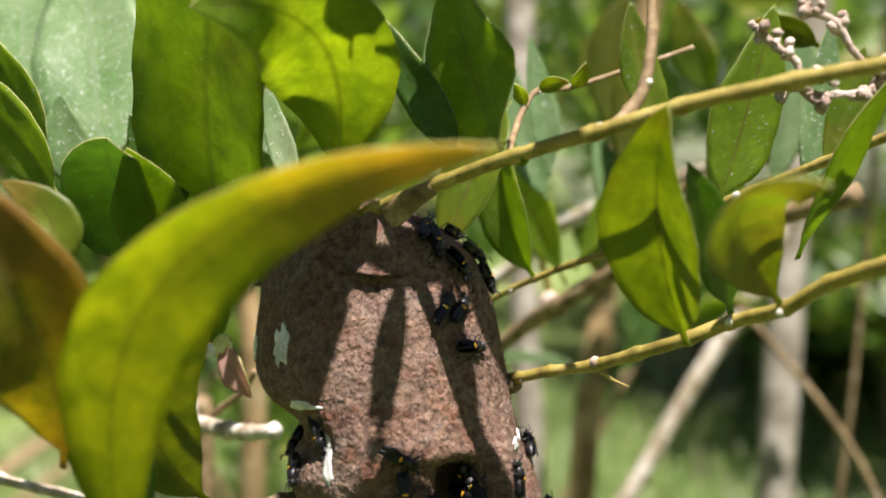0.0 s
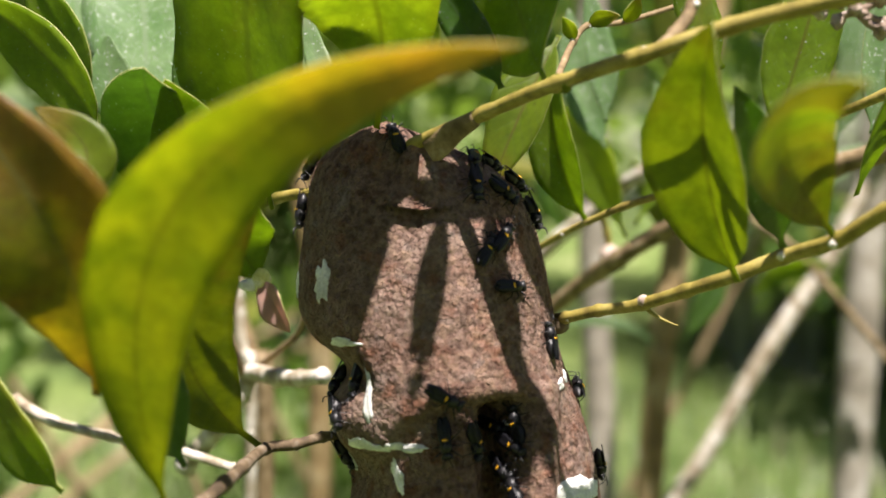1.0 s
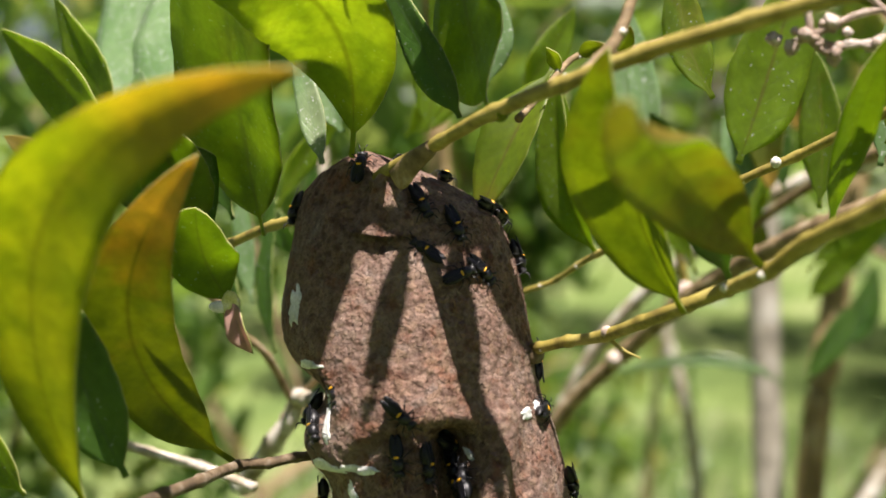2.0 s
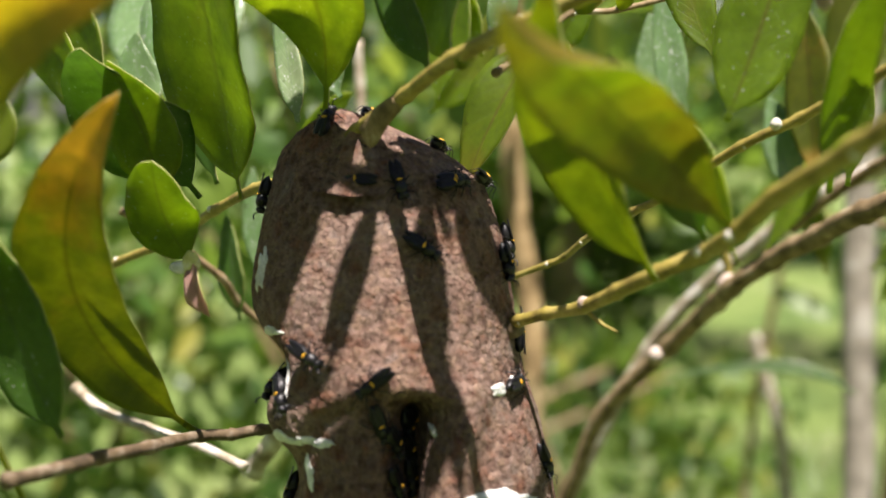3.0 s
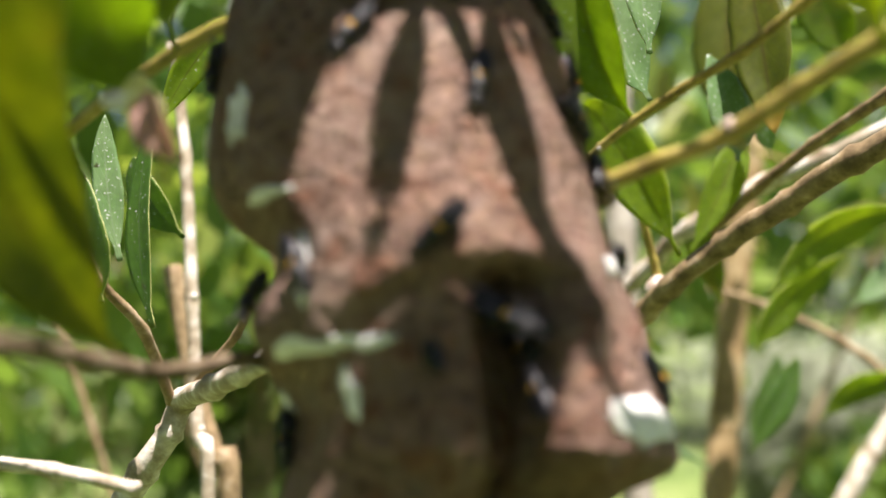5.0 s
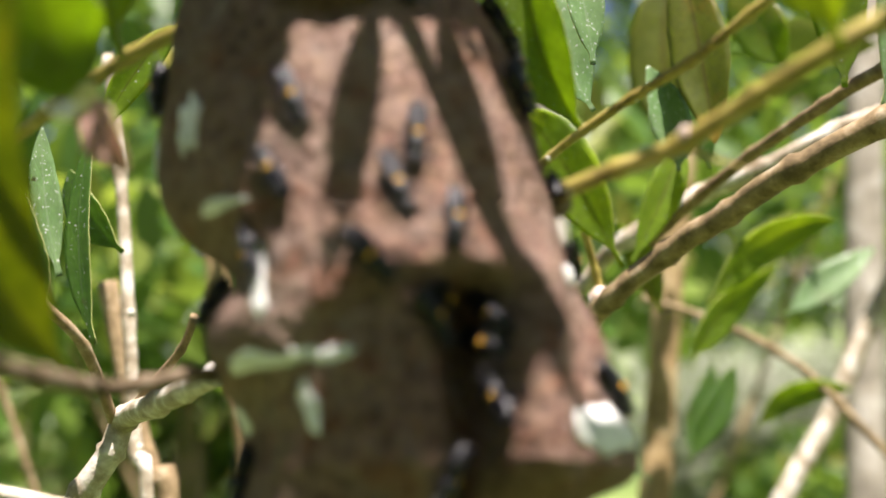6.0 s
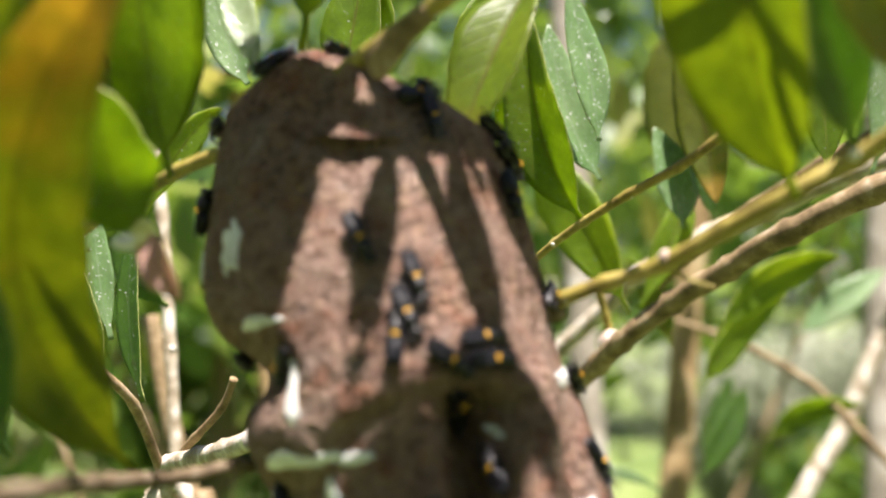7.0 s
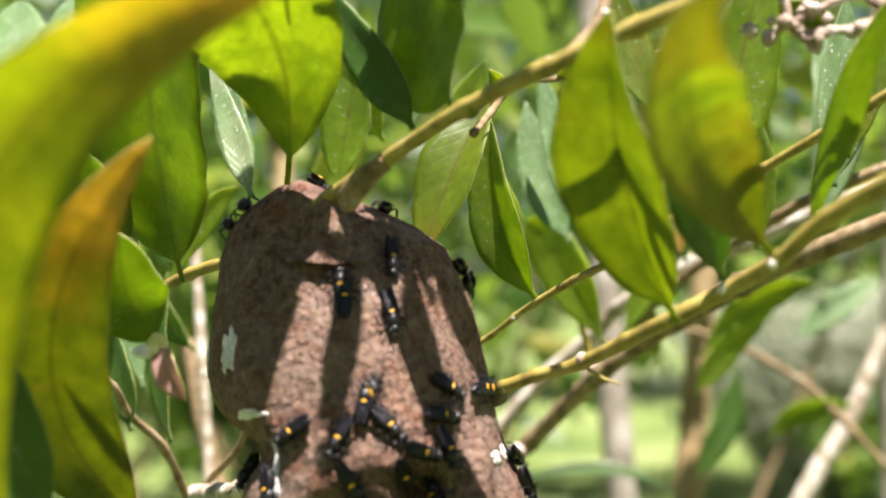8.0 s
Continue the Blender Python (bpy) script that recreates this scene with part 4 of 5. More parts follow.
def gall(on, at, size, mat, label):
    """A swollen bud on a twig."""
    bm = bmesh.new()
    bmesh.ops.create_icosphere(bm, subdivisions=3, radius=1)
    for v in bm.verts:
        k = 1 + 0.12 * noise.noise(v.co * 2.3)
        v.co = Vector((v.co.x * size[0], v.co.y * size[1], v.co.z * size[2])) * k + Vector(at)
    return part("bud", bm, mat, on, label)



def make_sheath():
    """The swollen base of the twig, with a fin that hangs below it where it leaves the nest."""
    line = spline([(-0.0085, 0.0010, 1.2718), (-0.0060, -0.0012, 1.2734), (-0.0015, -0.0050, 1.2760), (0.0045, -0.0093, 1.2787)], 6)
    bm = bmesh.new()
    rings = []
    for i, p in enumerate(line):
        q = i / (len(line) - 1)
        d = (line[min(i + 1, len(line) - 1)] - line[max(i - 1, 0)]).normalized()
        a = d.cross(Vector((0, 0, 1))).normalized()
        b = a.cross(d)
        drop = 0.0024 + 0.0036 * math.sin(math.pi * min(1, 0.30 + 0.70 * q)) ** 1.5
        ring = []
        for k in range(14):
            t = math.tau * k / 14
            u, v = math.cos(t), math.sin(t)
            w = 0.0019 if v > 0 else 0.0019 * (1 - 0.55 * (-v) ** 1.5)
            ring.append(bm.verts.new(p + a * u * w + b * v * (0.0019 if v > 0 else drop)))
        rings.append(ring)
    for r, t in zip(rings, rings[1:]):
        for k in range(14):
            bm.faces.new((r[k], r[(k + 1) % 14], t[(k + 1) % 14], t[k]))
    bm.faces.new(rings[0][::-1]), bm.faces.new(rings[-1])
    part("sheath", bm, brown_bark, stem_main, "swollen olive base of the twig")


make_sheath()
gall(twig_right, (0.0262, 0.0165, 1.2216), (0.0030, 0.0022, 0.0024), dark_bark, "dark barbed knot at the nest")
gall(stem_main, (0.0271, -0.0273, 1.2879), (0.0018, 0.0016, 0.0016), LEAF['yellow'], 'yellow-green bud')
gall(stem_main, (0.0259, -0.0275, 1.2864), (0.0018, 0.0016, 0.0016), LEAF['yellow'], 'yellow-green bud')
gall(stem_main, (0.0246, -0.0273, 1.2880), (0.0018, 0.0016, 0.0016), LEAF['yellow'], 'yellow-green bud')
gall(stem_main, (0.0264, -0.0291, 1.2874), (0.0018, 0.0016, 0.0016), LEAF['yellow'], 'yellow-green bud')
gall(stem_rear, (-0.0520, -0.0143, 1.2362), (0.0034, 0.0008, 0.0016), white_mat, 'torn whitish leaf edge')
gall(stem_rear, (-0.0492, -0.0142, 1.2372), (0.0026, 0.0012, 0.0034), torn_mat, 'torn yellow leaf edge')
gall(branch_back, (0.0522, 0.2384, 1.2118), (0.0050, 0.0045, 0.0050), dry_bark, 'whitish knot')
gall(branch_back, (0.0189, 0.2644, 1.1768), (0.0042, 0.004, 0.0036), dry_bark, 'whitish knot')
gall(twig_right, (0.0479, 0.0021, 1.2311), (0.0016, 0.0016, 0.0018), dry_bark, 'pale bud')
gall(twig_mid, (0.0889, 0.0241, 1.2746), (0.0014, 0.0013, 0.0015), lichen_mat, 'white fungus speck')


def withered(on, at, seed):
    """A crumpled dry flower head."""
    rnd = random.Random(seed)
    bm = bmesh.new()
    for _ in range(5):
        c = Vector(at) + Vector((rnd.gauss(0, 0.0016), rnd.gauss(0, 0.0012), rnd.gauss(0, 0.0014)))
        res = bmesh.ops.create_icosphere(bm, subdivisions=2, radius=rnd.uniform(0.0009, 0.0019))
        for v in res["verts"]:
            v.co = v.co * (1 + 0.55 * noise.noise(v.co * 900 + c * 300)) + c
    return part("flower_head", bm, dry_bark, on, "dry withered flower head")


for k, (on, at) in enumerate(((dry_a, (0.0911, -0.0097, 1.3034)), (dry_a, (0.1011, -0.0125, 1.3074)), (dry_a, (0.1176, -0.0120, 1.3115)),
                              (dry_b, (0.0998, -0.0134, 1.3013)), (dry_b, (0.1108, -0.0133, 1.3020)), (dry_c, (0.0851, -0.0110, 1.3186)),
                              (dry_c, (0.0965, -0.0128, 1.3054)), (dry_c, (0.1134, -0.0130, 1.3041)), (dry_d, (0.0978, -0.0102, 1.3237)),
                              (dry_d, (0.1049, -0.0106, 1.3209)), (dry_d, (0.1162, -0.0126, 1.3070)), (dry_c, (0.0901, -0.0115, 1.3144)))):
    withered(on, at, 40 + k)


# ---- grass and foliage behind ----
def blades(bm, count, area, height, width, rnd, lean=0.6):
    for _ in range(count):
        x, y = rnd.uniform(area[0], area[1]), rnd.uniform(area[2], area[3])
        z = 0.05 * noise.noise((x * 0.5, y * 0.5, 0)) + 0.012 * max(0, y - 2) - 0.02
        h, w, a = height * rnd.uniform(0.45, 1.3), width * rnd.uniform(0.6, 1.4), rnd.uniform(0, math.tau)
        d, s = Vector((math.cos(a), math.sin(a), 0)), Vector((-math.sin(a), math.cos(a), 0)) * w
        b = rnd.uniform(0.1, lean) * h
        p = Vector((x, y, z))
        q, r = p + Vector((0, 0, h * 0.6)) + d * b * 0.35, p + Vector((0, 0, h * 0.95)) + d * b
        v = [bm.verts.new(c) for c in (p - s, p + s, q + s * 0.8, q - s * 0.8, r)]
        bm.faces.new((v[0], v[1], v[2], v[3])), bm.faces.new((v[3], v[2], v[4]))


def make_grass():
    rnd = random.Random(5)
    bm = bmesh.new()
    blades(bm, 16000, (-1.6, 2.6, 1.0, 5.0), 0.16, 0.004, rnd, 0.9)
    ob = new("grass", mesh_from("grass", bm, grass_mat))
    tagged(ob, "long loose grass tufts on the lawn", "grass", kind="stuff")


make_grass()


def make_tall_grass():
    rnd = random.Random(8)
    bm = bmesh.new()
    for _ in range(2600):
        x, y = rnd.uniform(0.9, 2.8), rnd.uniform(5.2, 6.3)
        h, w, a = rnd.uniform(1.1, 2.1), rnd.uniform(0.008, 0.02), rnd.uniform(0, math.tau)
        d = Vector((math.cos(a), math.sin(a), 0))
        s = Vector((-d.y, d.x, 0)) * w
        bend = rnd.uniform(0.25, 0.9) * h
        prev = None
        for i in range(7):
            q = i / 6
            c = Vector((x, y, -0.02)) + d * bend * q ** 2 + Vector((0, 0, h * (q - 0.42 * q ** 3)))
            k = s * (1 - 0.92 * q ** 2)
            row = (bm.verts.new(c - k), bm.verts.new(c + k))
            if prev:
                bm.faces.new((prev[0], prev[1], row[1], row[0]))
            prev = row
    ob = new("tall_grass", mesh_from("tall_grass", bm, tall_mat))
    tagged(ob, "tall arching pale green grass behind the shrub", "grass", kind="stuff")


make_tall_grass()


def leafy(bm, centre, size, count, rnd, length=0.07):
    """Loose leaves through an uneven clump."""
    for _ in range(count):
        d = Vector((rnd.gauss(0, 1), rnd.gauss(0, 1), rnd.gauss(0, 1)))
        d = d.normalized() * rnd.random() ** 0.4
        p = Vector(centre) + Vector((d.x * size[0], d.y * size[1], d.z * size[2]))
        p += Vector((noise.noise(p * 3), noise.noise(p * 3 + Vector((7, 0, 0))), noise.noise(p * 3 + Vector((0, 7, 0))))) * 0.25 * max(size)
        t = Vector((rnd.gauss(0, 0.6), rnd.gauss(0, 0.6), rnd.gauss(0.5, 0.7))).normalized()
        s = t.cross(Vector((rnd.gauss(0, 1), rnd.gauss(0, 1), rnd.gauss(0, 1)))).normalized()
        n = s.cross(t)
        L, w = length * rnd.uniform(0.6, 1.3), length * rnd.uniform(0.16, 0.24)
        v = [bm.verts.new(c) for c in (p, p + t * L * 0.35 + s * w + n * w * 0.25, p + t * L * 0.7 + s * w * 0.8 + n * w * 0.2, p + t * L,
                                       p + t * L * 0.7 - s * w * 0.8 + n * w * 0.2, p + t * L * 0.35 - s * w + n * w * 0.25, p + t * L * 0.5)]
        for a, b in ((0, 1), (1, 2), (2, 3), (3, 4), (4, 5), (5, 0)):
            bm.faces.new((v[6], v[a], v[b]))


def make_bush(name, label, clumps, stems, seed, length=0.07, thick=0.016):
    rnd = random.Random(seed)
    top = new(name)
    tagged(top, label, "bush")
    x0, y0 = clumps[0][0], clumps[0][1]
    for k in range(stems):
        c = clumps[k % len(clumps)]
        a = Vector((x0 + rnd.uniform(-0.2, 0.2), y0 + rnd.uniform(-0.1, 0.1), 0.0))
        b = Vector((c[0] + rnd.uniform(-0.2, 0.2), c[1], c[2] + c[5] * 0.6))
        bm = bmesh.new()
        line = spline([a, a.lerp(b, 0.5) + Vector((rnd.uniform(-0.08, 0.08), 0, 0.1)), b], 8)
        tube(bm, line, [thick * (1 - 0.62 * i / (len(line) - 1)) for i in range(len(line))], 8)
        part("stem", bm, brown_bark, top)
    bm = bmesh.new()
    for c in clumps:
        leafy(bm, c[:3], c[3:6], c[6], rnd, length)
    crown = part("crown", bm, far_leaf_mat, top)
    tagged(crown, kind="stuff")
    return top


make_bush("bush", "low spreading bush with deep shade beneath it", [(1.75, 4.35, 0.68, 0.90, 1.05, 0.11, 7000), (2.9, 4.9, 0.5, 0.7, 0.4, 0.5, 2200), (1.8, 5.0, 0.25, 0.6, 0.15, 0.22, 900)], 6, 11, 0.12)
make_bush("bush", "spreading bush with dark hollow beneath it", [(-1.40, 5.5, 1.36, 0.75, 0.95, 0.12, 5200), (-1.40, 6.0, 0.75, 0.7, 0.22, 0.5, 1500)], 6, 37, 0.12)
make_bush("bush", "leafy bush at the lawn's far edge", [(3.2, 6.4, 1.3, 1.6, 0.8, 1.0, 2400), (1.0, 7.0, 1.6, 1.4, 0.7, 0.9, 1800)], 9, 16, 0.13)
make_bush("bush", "sunlit leafy bush at the lawn's far edge", [(-2.5, 6.5, 1.2, 1.8, 0.8, 1.0, 2600), (-0.5, 7.0, 1.8, 1.6, 0.8, 1.0, 2200)], 9, 12, 0.13)
make_bush("tree", "tall leafy trees closing the view behind", [(-4.5, 12, 3.2, 4.0, 1.5, 2.6, 3200), (1.0, 13, 3.4, 4.0, 1.5, 2.8, 3200), (6.5, 12, 3.2, 4.0, 1.5, 2.8, 3200)], 9, 14, 0.34)
make_bush("bush", "open shrub with narrow leaves just behind the nest", [(0.25, 0.62, 1.50, 0.35, 0.18, 0.14, 110), (-0.3, 0.65, 1.48, 0.3, 0.2, 0.16, 110), (0.55, 0.75, 1.28, 0.2, 0.2, 0.18, 50), (-0.35, 0.7, 1.2, 0.18, 0.15, 0.12, 30)], 3, 13, 0.075, 0.004)
make_bush("bush", "loose sunlit shrub with pale stems behind", [(-0.15, 1.7, 1.35, 0.5, 0.3, 0.35, 330), (-0.75, 1.5, 1.3, 0.4, 0.3, 0.4, 260), (-1.3, 1.5, 1.3, 0.35, 0.3, 0.4, 240), (0.5, 1.9, 1.45, 0.5, 0.3, 0.3, 260)], 4, 17, 0.09, 0.009)
make_bush("bush", "low leafy bush in half shade on the lawn", [(-1.35, 1.95, 0.78, 0.5, 0.35, 0.45, 800), (-0.6, 3.4, 0.4, 0.5, 0.3, 0.35, 500)], 7, 19, 0.09)

# out of view: added to keep the lawn's bounced light off the nest
make_bush("bush", "unseen lower growth added beneath the nest to block bounced light", [(0.0, -0.10, 0.62, 0.55, 0.32, 0.26, 900), (-0.5, -0.15, 0.55, 0.3, 0.3, 0.26, 350), (0.5, -0.15, 0.55, 0.3, 0.3, 0.26, 350)], 5, 23, 0.08)
# added hedge, never in view; it blocks fill light from behind the viewer
make_bush("bush", "unseen hedge added behind the viewer to darken the fill light", [(0.0, -2.3, 1.4, 1.3, 0.5, 1.2, 1900), (-1.9, -1.7, 1.4, 0.8, 0.6, 1.2, 1300), (1.9, -1.9, 1.3, 0.8, 0.6, 1.0, 1100)], 9, 29, 0.12)


# ---- wasps ----
def blob(bm, centre, size, seg=12, rings=8, tip=0.0):
    """An egg-shaped body along x; tip > 0 draws out its rear."""
    res = bmesh.ops.create_uvsphere(bm, u_segments=seg, v_segments=rings, radius=1)
    for v in res["verts"]:
        k = 1 - tip * max(0, -v.co.x) ** 1.5
        v.co = Vector((v.co.x * size[0] + centre[0], v.co.y * size[1] * k + centre[1], v.co.z * size[2] * k + centre[2]))


def make_wasp():
    """A black wasp, facing +x, 11 mm long, standing on z = 0."""
    mm = 0.00088
    top = new("wasp")
    tagged(top, "black wasp with orange-yellow spot crawling on the nest", "wasp", "wasps on the nest")
    bm = bmesh.new(); blob(bm, (4.1 * mm, 0, 2.2 * mm), (1.15 * mm, 1.65 * mm, 1.5 * mm))
    head = part("head", bm, black_mat, top)
    for s in (-1, 1):
        bm = bmesh.new()
        tube(bm, spline([(5.1 * mm, 0.5 * s * mm, 2.9 * mm), (6.0 * mm, 0.9 * s * mm, 3.9 * mm), (7.4 * mm, 1.5 * s * mm, 3.6 * mm)], 4), [0.15 * mm] * 9, 6)
        part("antenna", bm, black_mat, head)
        bm = bmesh.new(); blob(bm, (4.6 * mm, 1.25 * s * mm, 2.4 * mm), (0.6 * mm, 0.5 * mm, 0.85 * mm), 8, 6)
        part("eye", bm, wing_mat, head)
    bm = bmesh.new(); blob(bm, (1.4 * mm, 0, 2.5 * mm), (2.4 * mm, 1.9 * mm, 1.85 * mm))
    thorax = part("thorax", bm, black_mat, top)
    bm = bmesh.new(); blob(bm, (-0.35 * mm, 0, 3.95 * mm), (0.42 * mm, 1.05 * mm, 0.5 * mm), 10, 6)
    part("yellow_spot", bm, yellow_mat, thorax, "orange-yellow spot behind the thorax")
    bm = bmesh.new(); blob(bm, (-3.1 * mm, 0, 2.2 * mm), (3.5 * mm, 1.95 * mm, 1.85 * mm), 14, 10, 0.5)
    for v in bm.verts:
        v.co.z *= 1 + 0.04 * math.sin(v.co.x / mm * 5)
    part("abdomen", bm, black_mat, top)
    for s in (-1, 1):
        bm = bmesh.new()
        grid = []
        for i in range(9):
            q = i / 8
            w = 1.35 * mm * math.sin(math.pi * min(1, 0.12 + 0.82 * q)) ** 0.7
            row = []
            for j in range(5):
                y = (j / 4 - 0.5) * 2 * w + s * (0.55 + 0.30 * q) * mm
                row.append(bm.verts.new(((0.9 - 7.9 * q) * mm, y, (4.25 - 0.35 * q - 0.35 * (j / 4 - 0.5) ** 2 * 4) * mm + 0.02 * mm * math.sin(4 * i + j))))
            grid.append(row)
        for r, t in zip(grid, grid[1:]):
            for j in range(4):
                bm.faces.new((r[j], r[j + 1], t[j + 1], t[j]))
        geom = bmesh.ops.solidify(bm, geom=bm.faces[:], thickness=0.06 * mm)
        part("wing", bm, wing_mat, top, "smoky black wing")
        for k, (x0, dx) in enumerate(((2.6, 2.3), (1.3, 0.2), (0.2, -2.6))):
            bm = bmesh.new()
            knee = (x0 + dx * 0.55) * mm
            tube(bm, spline([(x0 * mm, 1.0 * s * mm, 1.9 * mm), (knee, 3.0 * s * mm, 3.1 * mm), ((x0 + dx * 0.9) * mm, 3.9 * s * mm, 1.2 * mm), ((x0 + dx * 1.2) * mm, 4.5 * s * mm, 0.05 * mm)], 4),
                 [0.2 * mm] * 5 + [0.14 * mm] * 4 + [0.09 * mm] * 4, 6)
            part("leg", bm, black_mat, top)
    return top


first_wasp = make_wasp()
wasp_rows = []


def wasp(*rows):
    """A wasp at places of the nest's skin: rows of seconds, angle, height, heading, as shell_frame takes them."""
    ob = first_wasp if not wasp_rows else copy_thing(first_wasp, Matrix())
    wasp_rows.append((ob, rows))


wasp((0.5, -1.475, 0.0467, 200), (1, -1.425, 0.0486, 200), (3, -1.150, 0.0142, 185), (4, -1.075, 0.0008, 190), (6, -1.250, -0.0126, 185), (7, -1.250, -0.0126, 20), (8, -1.300, 0.0543, 95))
wasp((0.5, -1.525, 0.0161, 170), (1, -1.425, 0.0123, 170), (2.5, 0.200, -0.1616, 170), (4, 0.250, -0.1597, 170), (6, -0.300, -0.0775, -20), (7, -1.375, 0.0429, 95), (8, -1.075, 0.0658, 100))
wasp((0.5, 0.150, 0.0715, 10), (1, 0.150, 0.0677, 10), (2.5, -0.050, 0.0677, 20), (3.5, -0.250, 0.0734, -20), (4, -0.775, 0.0696, -40), (7, -0.750, 0.0734, 0), (7.5, -0.825, 0.0754, 20), (8, 0.275, -0.0775, 30))
wasp((0.5, 1.725, 0.0696, 60), (2.5, 1.275, 0.0792, 80), (3.5, 1.475, 0.0830, 80), (7.5, 0.725, 0.0792, 90), (8, 1.125, 0.0830, 90))
wasp((0.5, 0.800, 0.0486, 70), (1, 1.050, 0.0543, 70), (2.5, 1.675, 0.0658, 90), (3, 1.675, 0.0601, 90), (3.5, 1.550, 0.0582, 90), (4, 1.250, 0.0543, 100), (7, 1.025, 0.0562, 80), (8, 1.300, 0.0620, 80))
wasp((0.5, 1.425, 0.0467, 110), (1, 1.600, 0.0524, 120), (2.5, 1.300, 0.0333, 100), (3, 1.025, 0.0295, 90), (4, 0.450, 0.0218, 150), (7, 0.625, 0.0276, 190), (7.5, 0.675, 0.0276, 190), (8, 0.575, 0.0161, 190))
wasp((0.5, 1.375, 0.0314, 130), (1, 1.450, 0.0371, 130), (2.5, 1.775, 0.0333, 95), (3, 1.625, 0.0352, 95), (4, 1.525, 0.0333, 120), (6, 1.400, 0.0142, 140), (7, 1.375, 0.0180, 95), (8, 1.575, 0.0199, 95))
wasp((0.5, 1.475, 0.0104, 160), (1, 1.475, 0.0123, 160), (2.5, 1.750, -0.0068, 175), (3, 1.825, -0.0107, 175), (3.5, 1.825, -0.0107, 180), (4, 1.725, -0.0183, 180), (7, 1.475, 0.0123, 100), (8, 1.325, -0.0718, 90))
wasp((0.5, 0.775, -0.0126, 50), (1, 0.775, -0.0068, 50), (2.5, 0.675, -0.0202, 95), (3, 0.650, -0.0221, 120), (3.5, 0.600, -0.0202, 100), (4, 0.600, -0.0183, 200), (6, 0.375, -0.0642, 190), (7, 0.300, -0.0718, 170), (8, 0.475, -0.0240, 175))
wasp((0.5, 0.825, -0.0431, 90), (1, 0.775, -0.0451, 90), (2.5, 0.250, 0.0218, -85), (3, 0.125, 0.0238, -80), (3.5, 0.000, 0.0199, -60), (4, -0.025, 0.0238, -70), (6, -0.150, -0.0431, 160), (6.5, -0.225, -0.0317, 150), (7, 0.050, -0.0489, 160), (8, 0.175, -0.0107, 10))
wasp((0.5, 0.050, -0.1234, 140), (1, 0.075, -0.1253, 140), (2.5, 0.175, -0.1177, 180), (3, 0.225, -0.1196, -110), (3.5, 0.150, -0.1196, -100), (4, 0.150, -0.1215, -95), (4.5, 0.125, -0.1234, -95), (6, 0.250, -0.0890, 170), (7, 0.125, -0.1024, 20), (8, 0.225, -0.0833, 20))
wasp((0.5, -0.025, -0.1521, 190), (1, -0.050, -0.1578, 190), (2.5, 0.050, -0.1502, 190), (3.5, 0.300, -0.1444, 170), (4, 0.375, -0.1425, 150), (6, 0.025, -0.1234, 160), (7, 0.225, -0.0909, 170), (8, 0.000, -0.1081, -130))
wasp((0.5, 0.125, -0.1674, 180), (1, 0.150, -0.1597, 180), (2.5, 0.175, -0.1578, 200), (3, 0.325, -0.1521, 190), (4, 0.550, -0.1387, 150), (6, 0.450, -0.1062, 200), (7, 0.600, -0.1024, 90), (8, 0.750, -0.0928, 100))
wasp((0.5, 0.600, -0.1559, 160), (1, 0.575, -0.1521, 160), (2.5, 0.550, -0.1406, 170), (3, 0.425, -0.1444, 170), (4, 0.625, -0.1483, 170), (6, 0.275, -0.1387, 150), (7, 0.625, -0.1139, 100), (8, 0.350, -0.1272, 170))
wasp((0.5, 0.450, -0.1846, 150), (1, 0.575, -0.1636, 170), (2.5, 0.400, -0.1655, 190), (3, 0.225, -0.1884, 190), (4, 0.500, -0.1712, 180), (6, 0.575, -0.1597, 170), (7, 0.375, -0.1330, 160), (8, 0.525, -0.1158, 120))
wasp((0.5, 0.650, -0.1483, 0), (1, 0.475, -0.1941, 10), (2.5, 0.575, -0.1578, 20), (3, 0.400, -0.1731, 20), (4, 0.500, -0.1865, 20), (6, 0.500, -0.1846, 10), (8, 0.650, -0.1425, 0))
wasp((0.5, 1.575, -0.1253, 60), (1, 1.650, -0.1272, 70), (2.5, 1.425, -0.1158, 80), (3, 1.425, -0.1158, 80), (3.5, 1.400, -0.1139, 80), (4, 1.450, -0.1119, 80), (4.5, 1.600, -0.1100, 80), (6, 1.625, -0.1062, 120), (7, 1.650, -0.1158, 110), (8, 1.625, -0.1196, 110))
wasp((0.5, 0.900, -0.1425, 10), (1, 1.175, -0.0852, 10), (2.5, 1.775, -0.0833, 10), (4, 1.425, -0.0623, 20), (6, 1.525, -0.0661, 60), (7, 1.425, -0.0680, 60), (8, 1.225, -0.0718, 80))
wasp((0.5, 1.575, -0.1808, 160), (1, 1.600, -0.1884, 150), (2.5, 1.625, -0.1731, 150), (6, 1.125, -0.1808, 150), (8, 1.575, -0.1406, 150))
wasp((0.5, -1.625, -0.1272, 170), (1, -1.400, -0.1253, 170), (2.5, -1.100, -0.1272, 180), (3, -1.100, -0.1311, 175), (3.5, -1.050, -0.1291, 180), (4, -1.100, -0.1272, 180), (4.5, -1.050, -0.1368, 180), (6, -1.300, -0.1291, 185), (7, -1.525, -0.0986, 90), (8, -1.300, -0.1291, 160))
wasp((0.5, -0.975, -0.1406, 150), (1, -0.925, -0.1444, 150), (2.5, -0.650, -0.1330, 150), (4, -0.575, -0.1387, 170), (6, -0.650, -0.1158, 170), (7, -0.750, -0.1139, -110), (8, -0.300, -0.1024, -100))
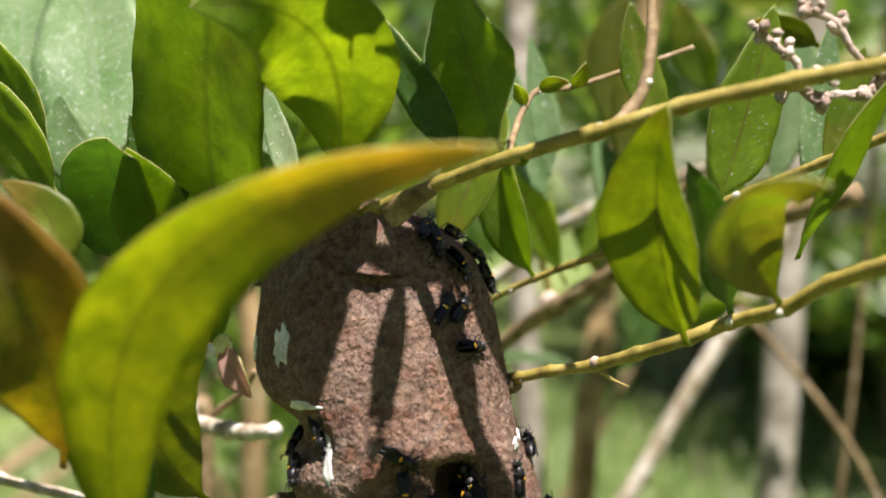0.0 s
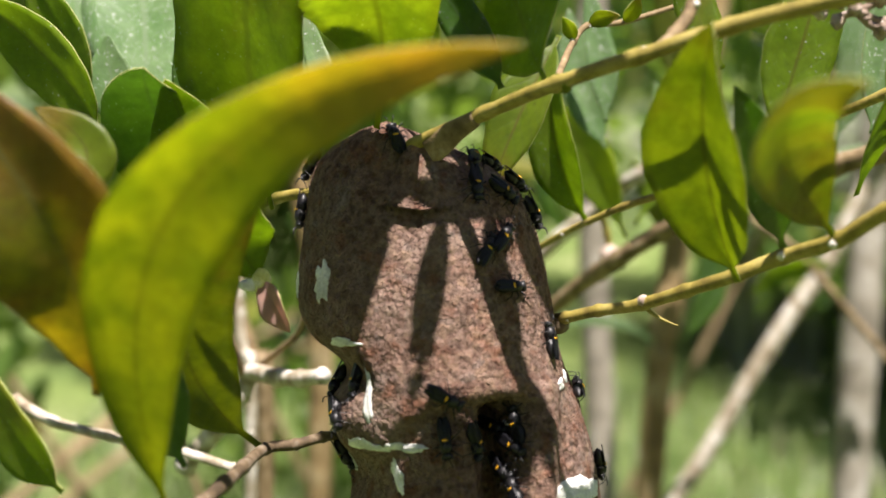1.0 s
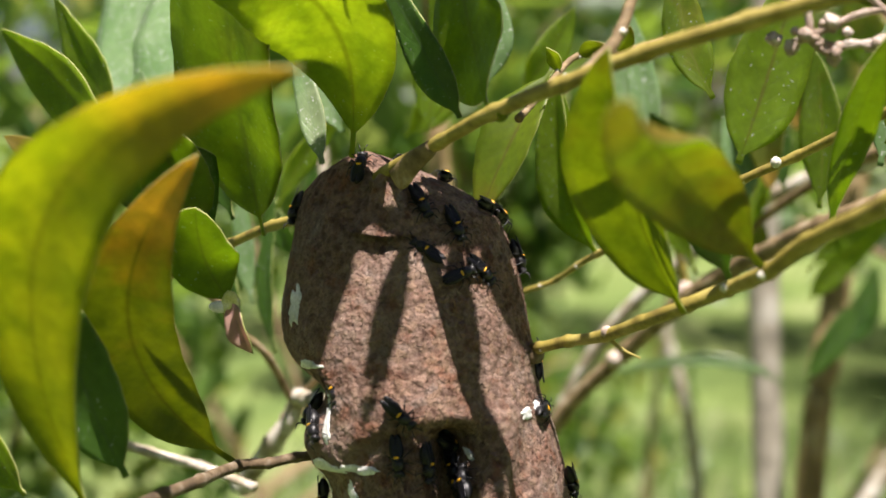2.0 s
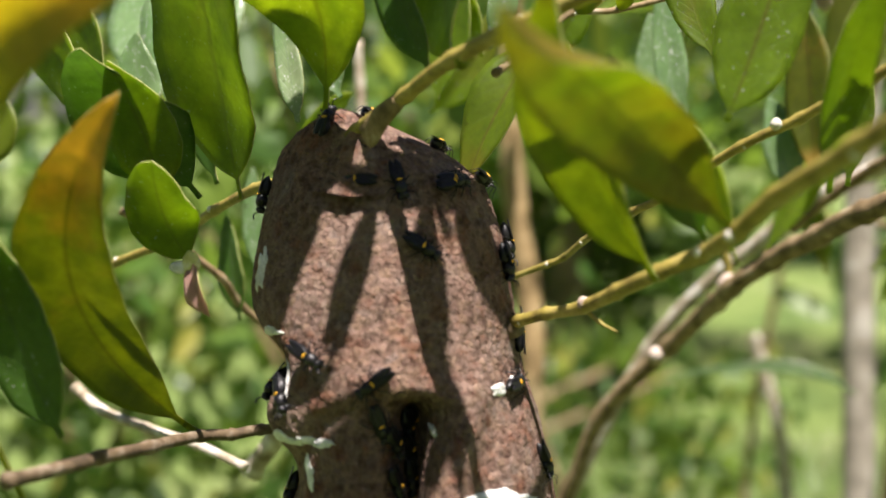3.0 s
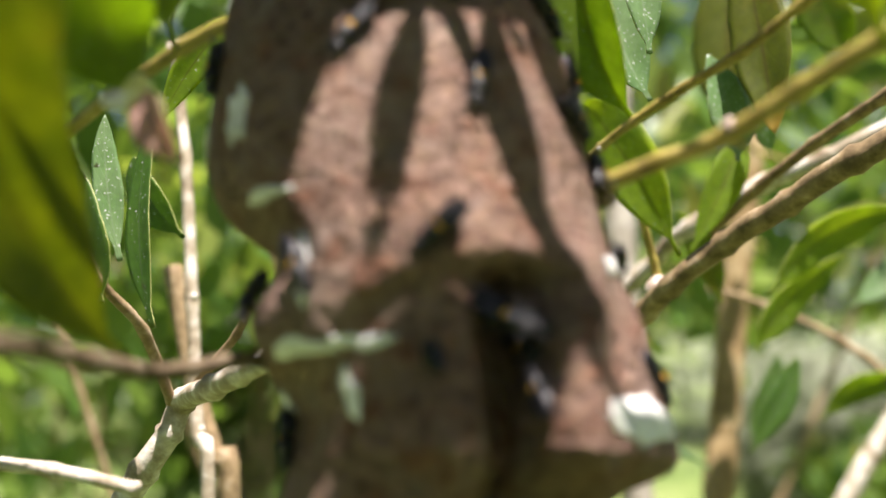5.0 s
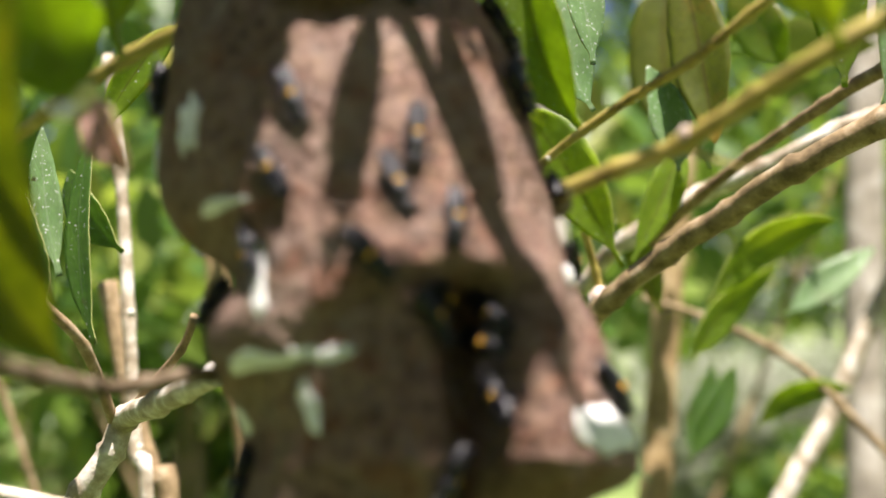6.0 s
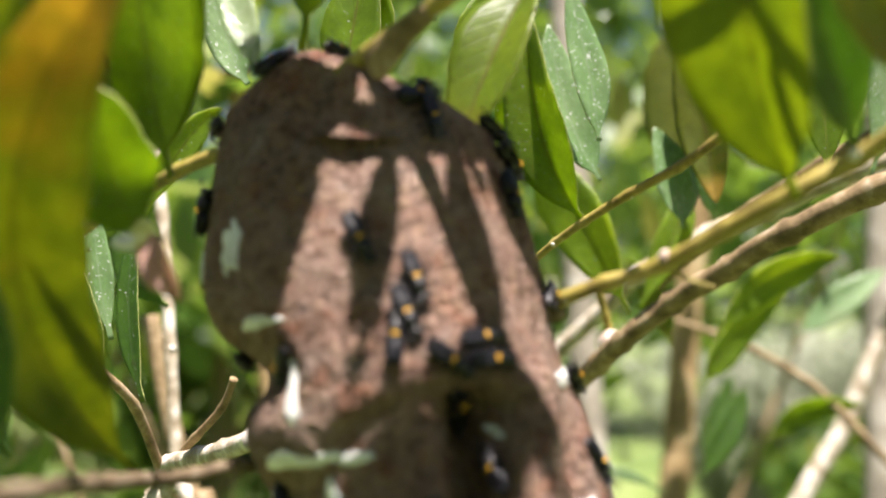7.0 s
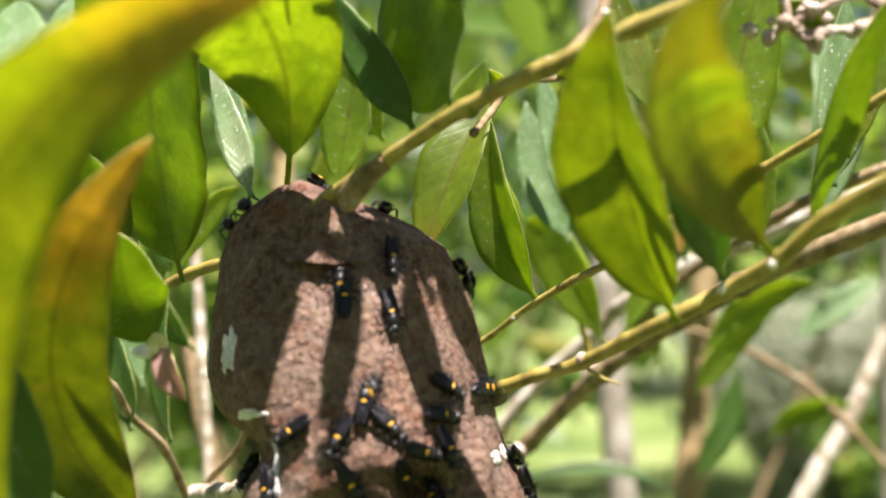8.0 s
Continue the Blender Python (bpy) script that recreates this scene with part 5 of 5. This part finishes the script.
wasp((0.5, -0.725, -0.1119, 170), (1, -0.900, -0.1196, 170), (2.5, -0.250, -0.1024, 160), (4, -0.150, -0.1234, 110), (6, 0.100, -0.2190, 150), (6.5, 0.050, -0.2152, 150), (8, -0.025, -0.1368, 170))
wasp((0.5, -1.275, -0.1769, 190), (1, -1.350, -0.1788, 190), (3, -1.175, -0.2094, 180), (4, -1.225, -0.1941, 180), (6, -1.275, -0.2152, 180), (8, -0.625, -0.1406, 180))
wasp((0.5, 0.750, 0.0371, 200), (1, 0.650, 0.0314, 200), (2.5, 0.450, 0.0410, 170), (3, 0.500, 0.0238, 170), (3.5, 0.475, 0.0276, 190), (4, 0.600, 0.0448, 120), (7, 0.675, 0.0448, 100), (8, 0.150, -0.0030, 0))
wasp((0.5, 0.925, 0.0199, 150), (1, 0.975, 0.0276, 140), (2.5, 0.675, 0.0199, 180), (3, 1.000, 0.0276, 80), (4, 1.500, 0.0371, 100), (6, 1.400, 0.0257, 120), (7, 1.425, 0.0333, 130), (8, 1.725, 0.0085, 100))
wasp((0.5, 0.600, -0.0126, 40), (1, 0.600, -0.0164, 40), (2.5, 1.275, -0.0087, 170), (3, 1.550, -0.0279, 170), (4, 1.250, -0.0527, 100), (7, 1.150, -0.0126, 170), (8, 0.850, -0.0737, 120))
wasp((0.5, 0.650, -0.1387, 20), (1, 0.650, -0.1463, 20), (2.5, 0.350, -0.1559, 160), (3, 0.275, -0.1674, 170), (4, 0.600, -0.1578, 160), (6, 0.175, -0.1502, 150), (7, 0.375, -0.1158, 140), (8, 0.350, -0.1005, 150))
wasp((0.5, 0.525, -0.1750, 10), (1, 0.475, -0.1827, 180), (2.5, 0.500, -0.1712, 180), (3, 0.150, -0.1903, 180), (4, 0.525, -0.1750, 150), (6, 0.650, -0.1444, 170), (7, 0.575, -0.1368, 160), (8, 0.700, -0.1158, 170))


def motions():
    for ob, rows in wasp_rows:
        keys = [(t, shell_frame(a, z, h, -0.0009)) for t, a, z, h in rows]
        if keys[0][0] > 0:
            keys.insert(0, (0.0, keys[0][1]))
        if keys[-1][0] < 8:
            keys.append((8.0, keys[-1][1]))
        walk(ob, keys)


motions()
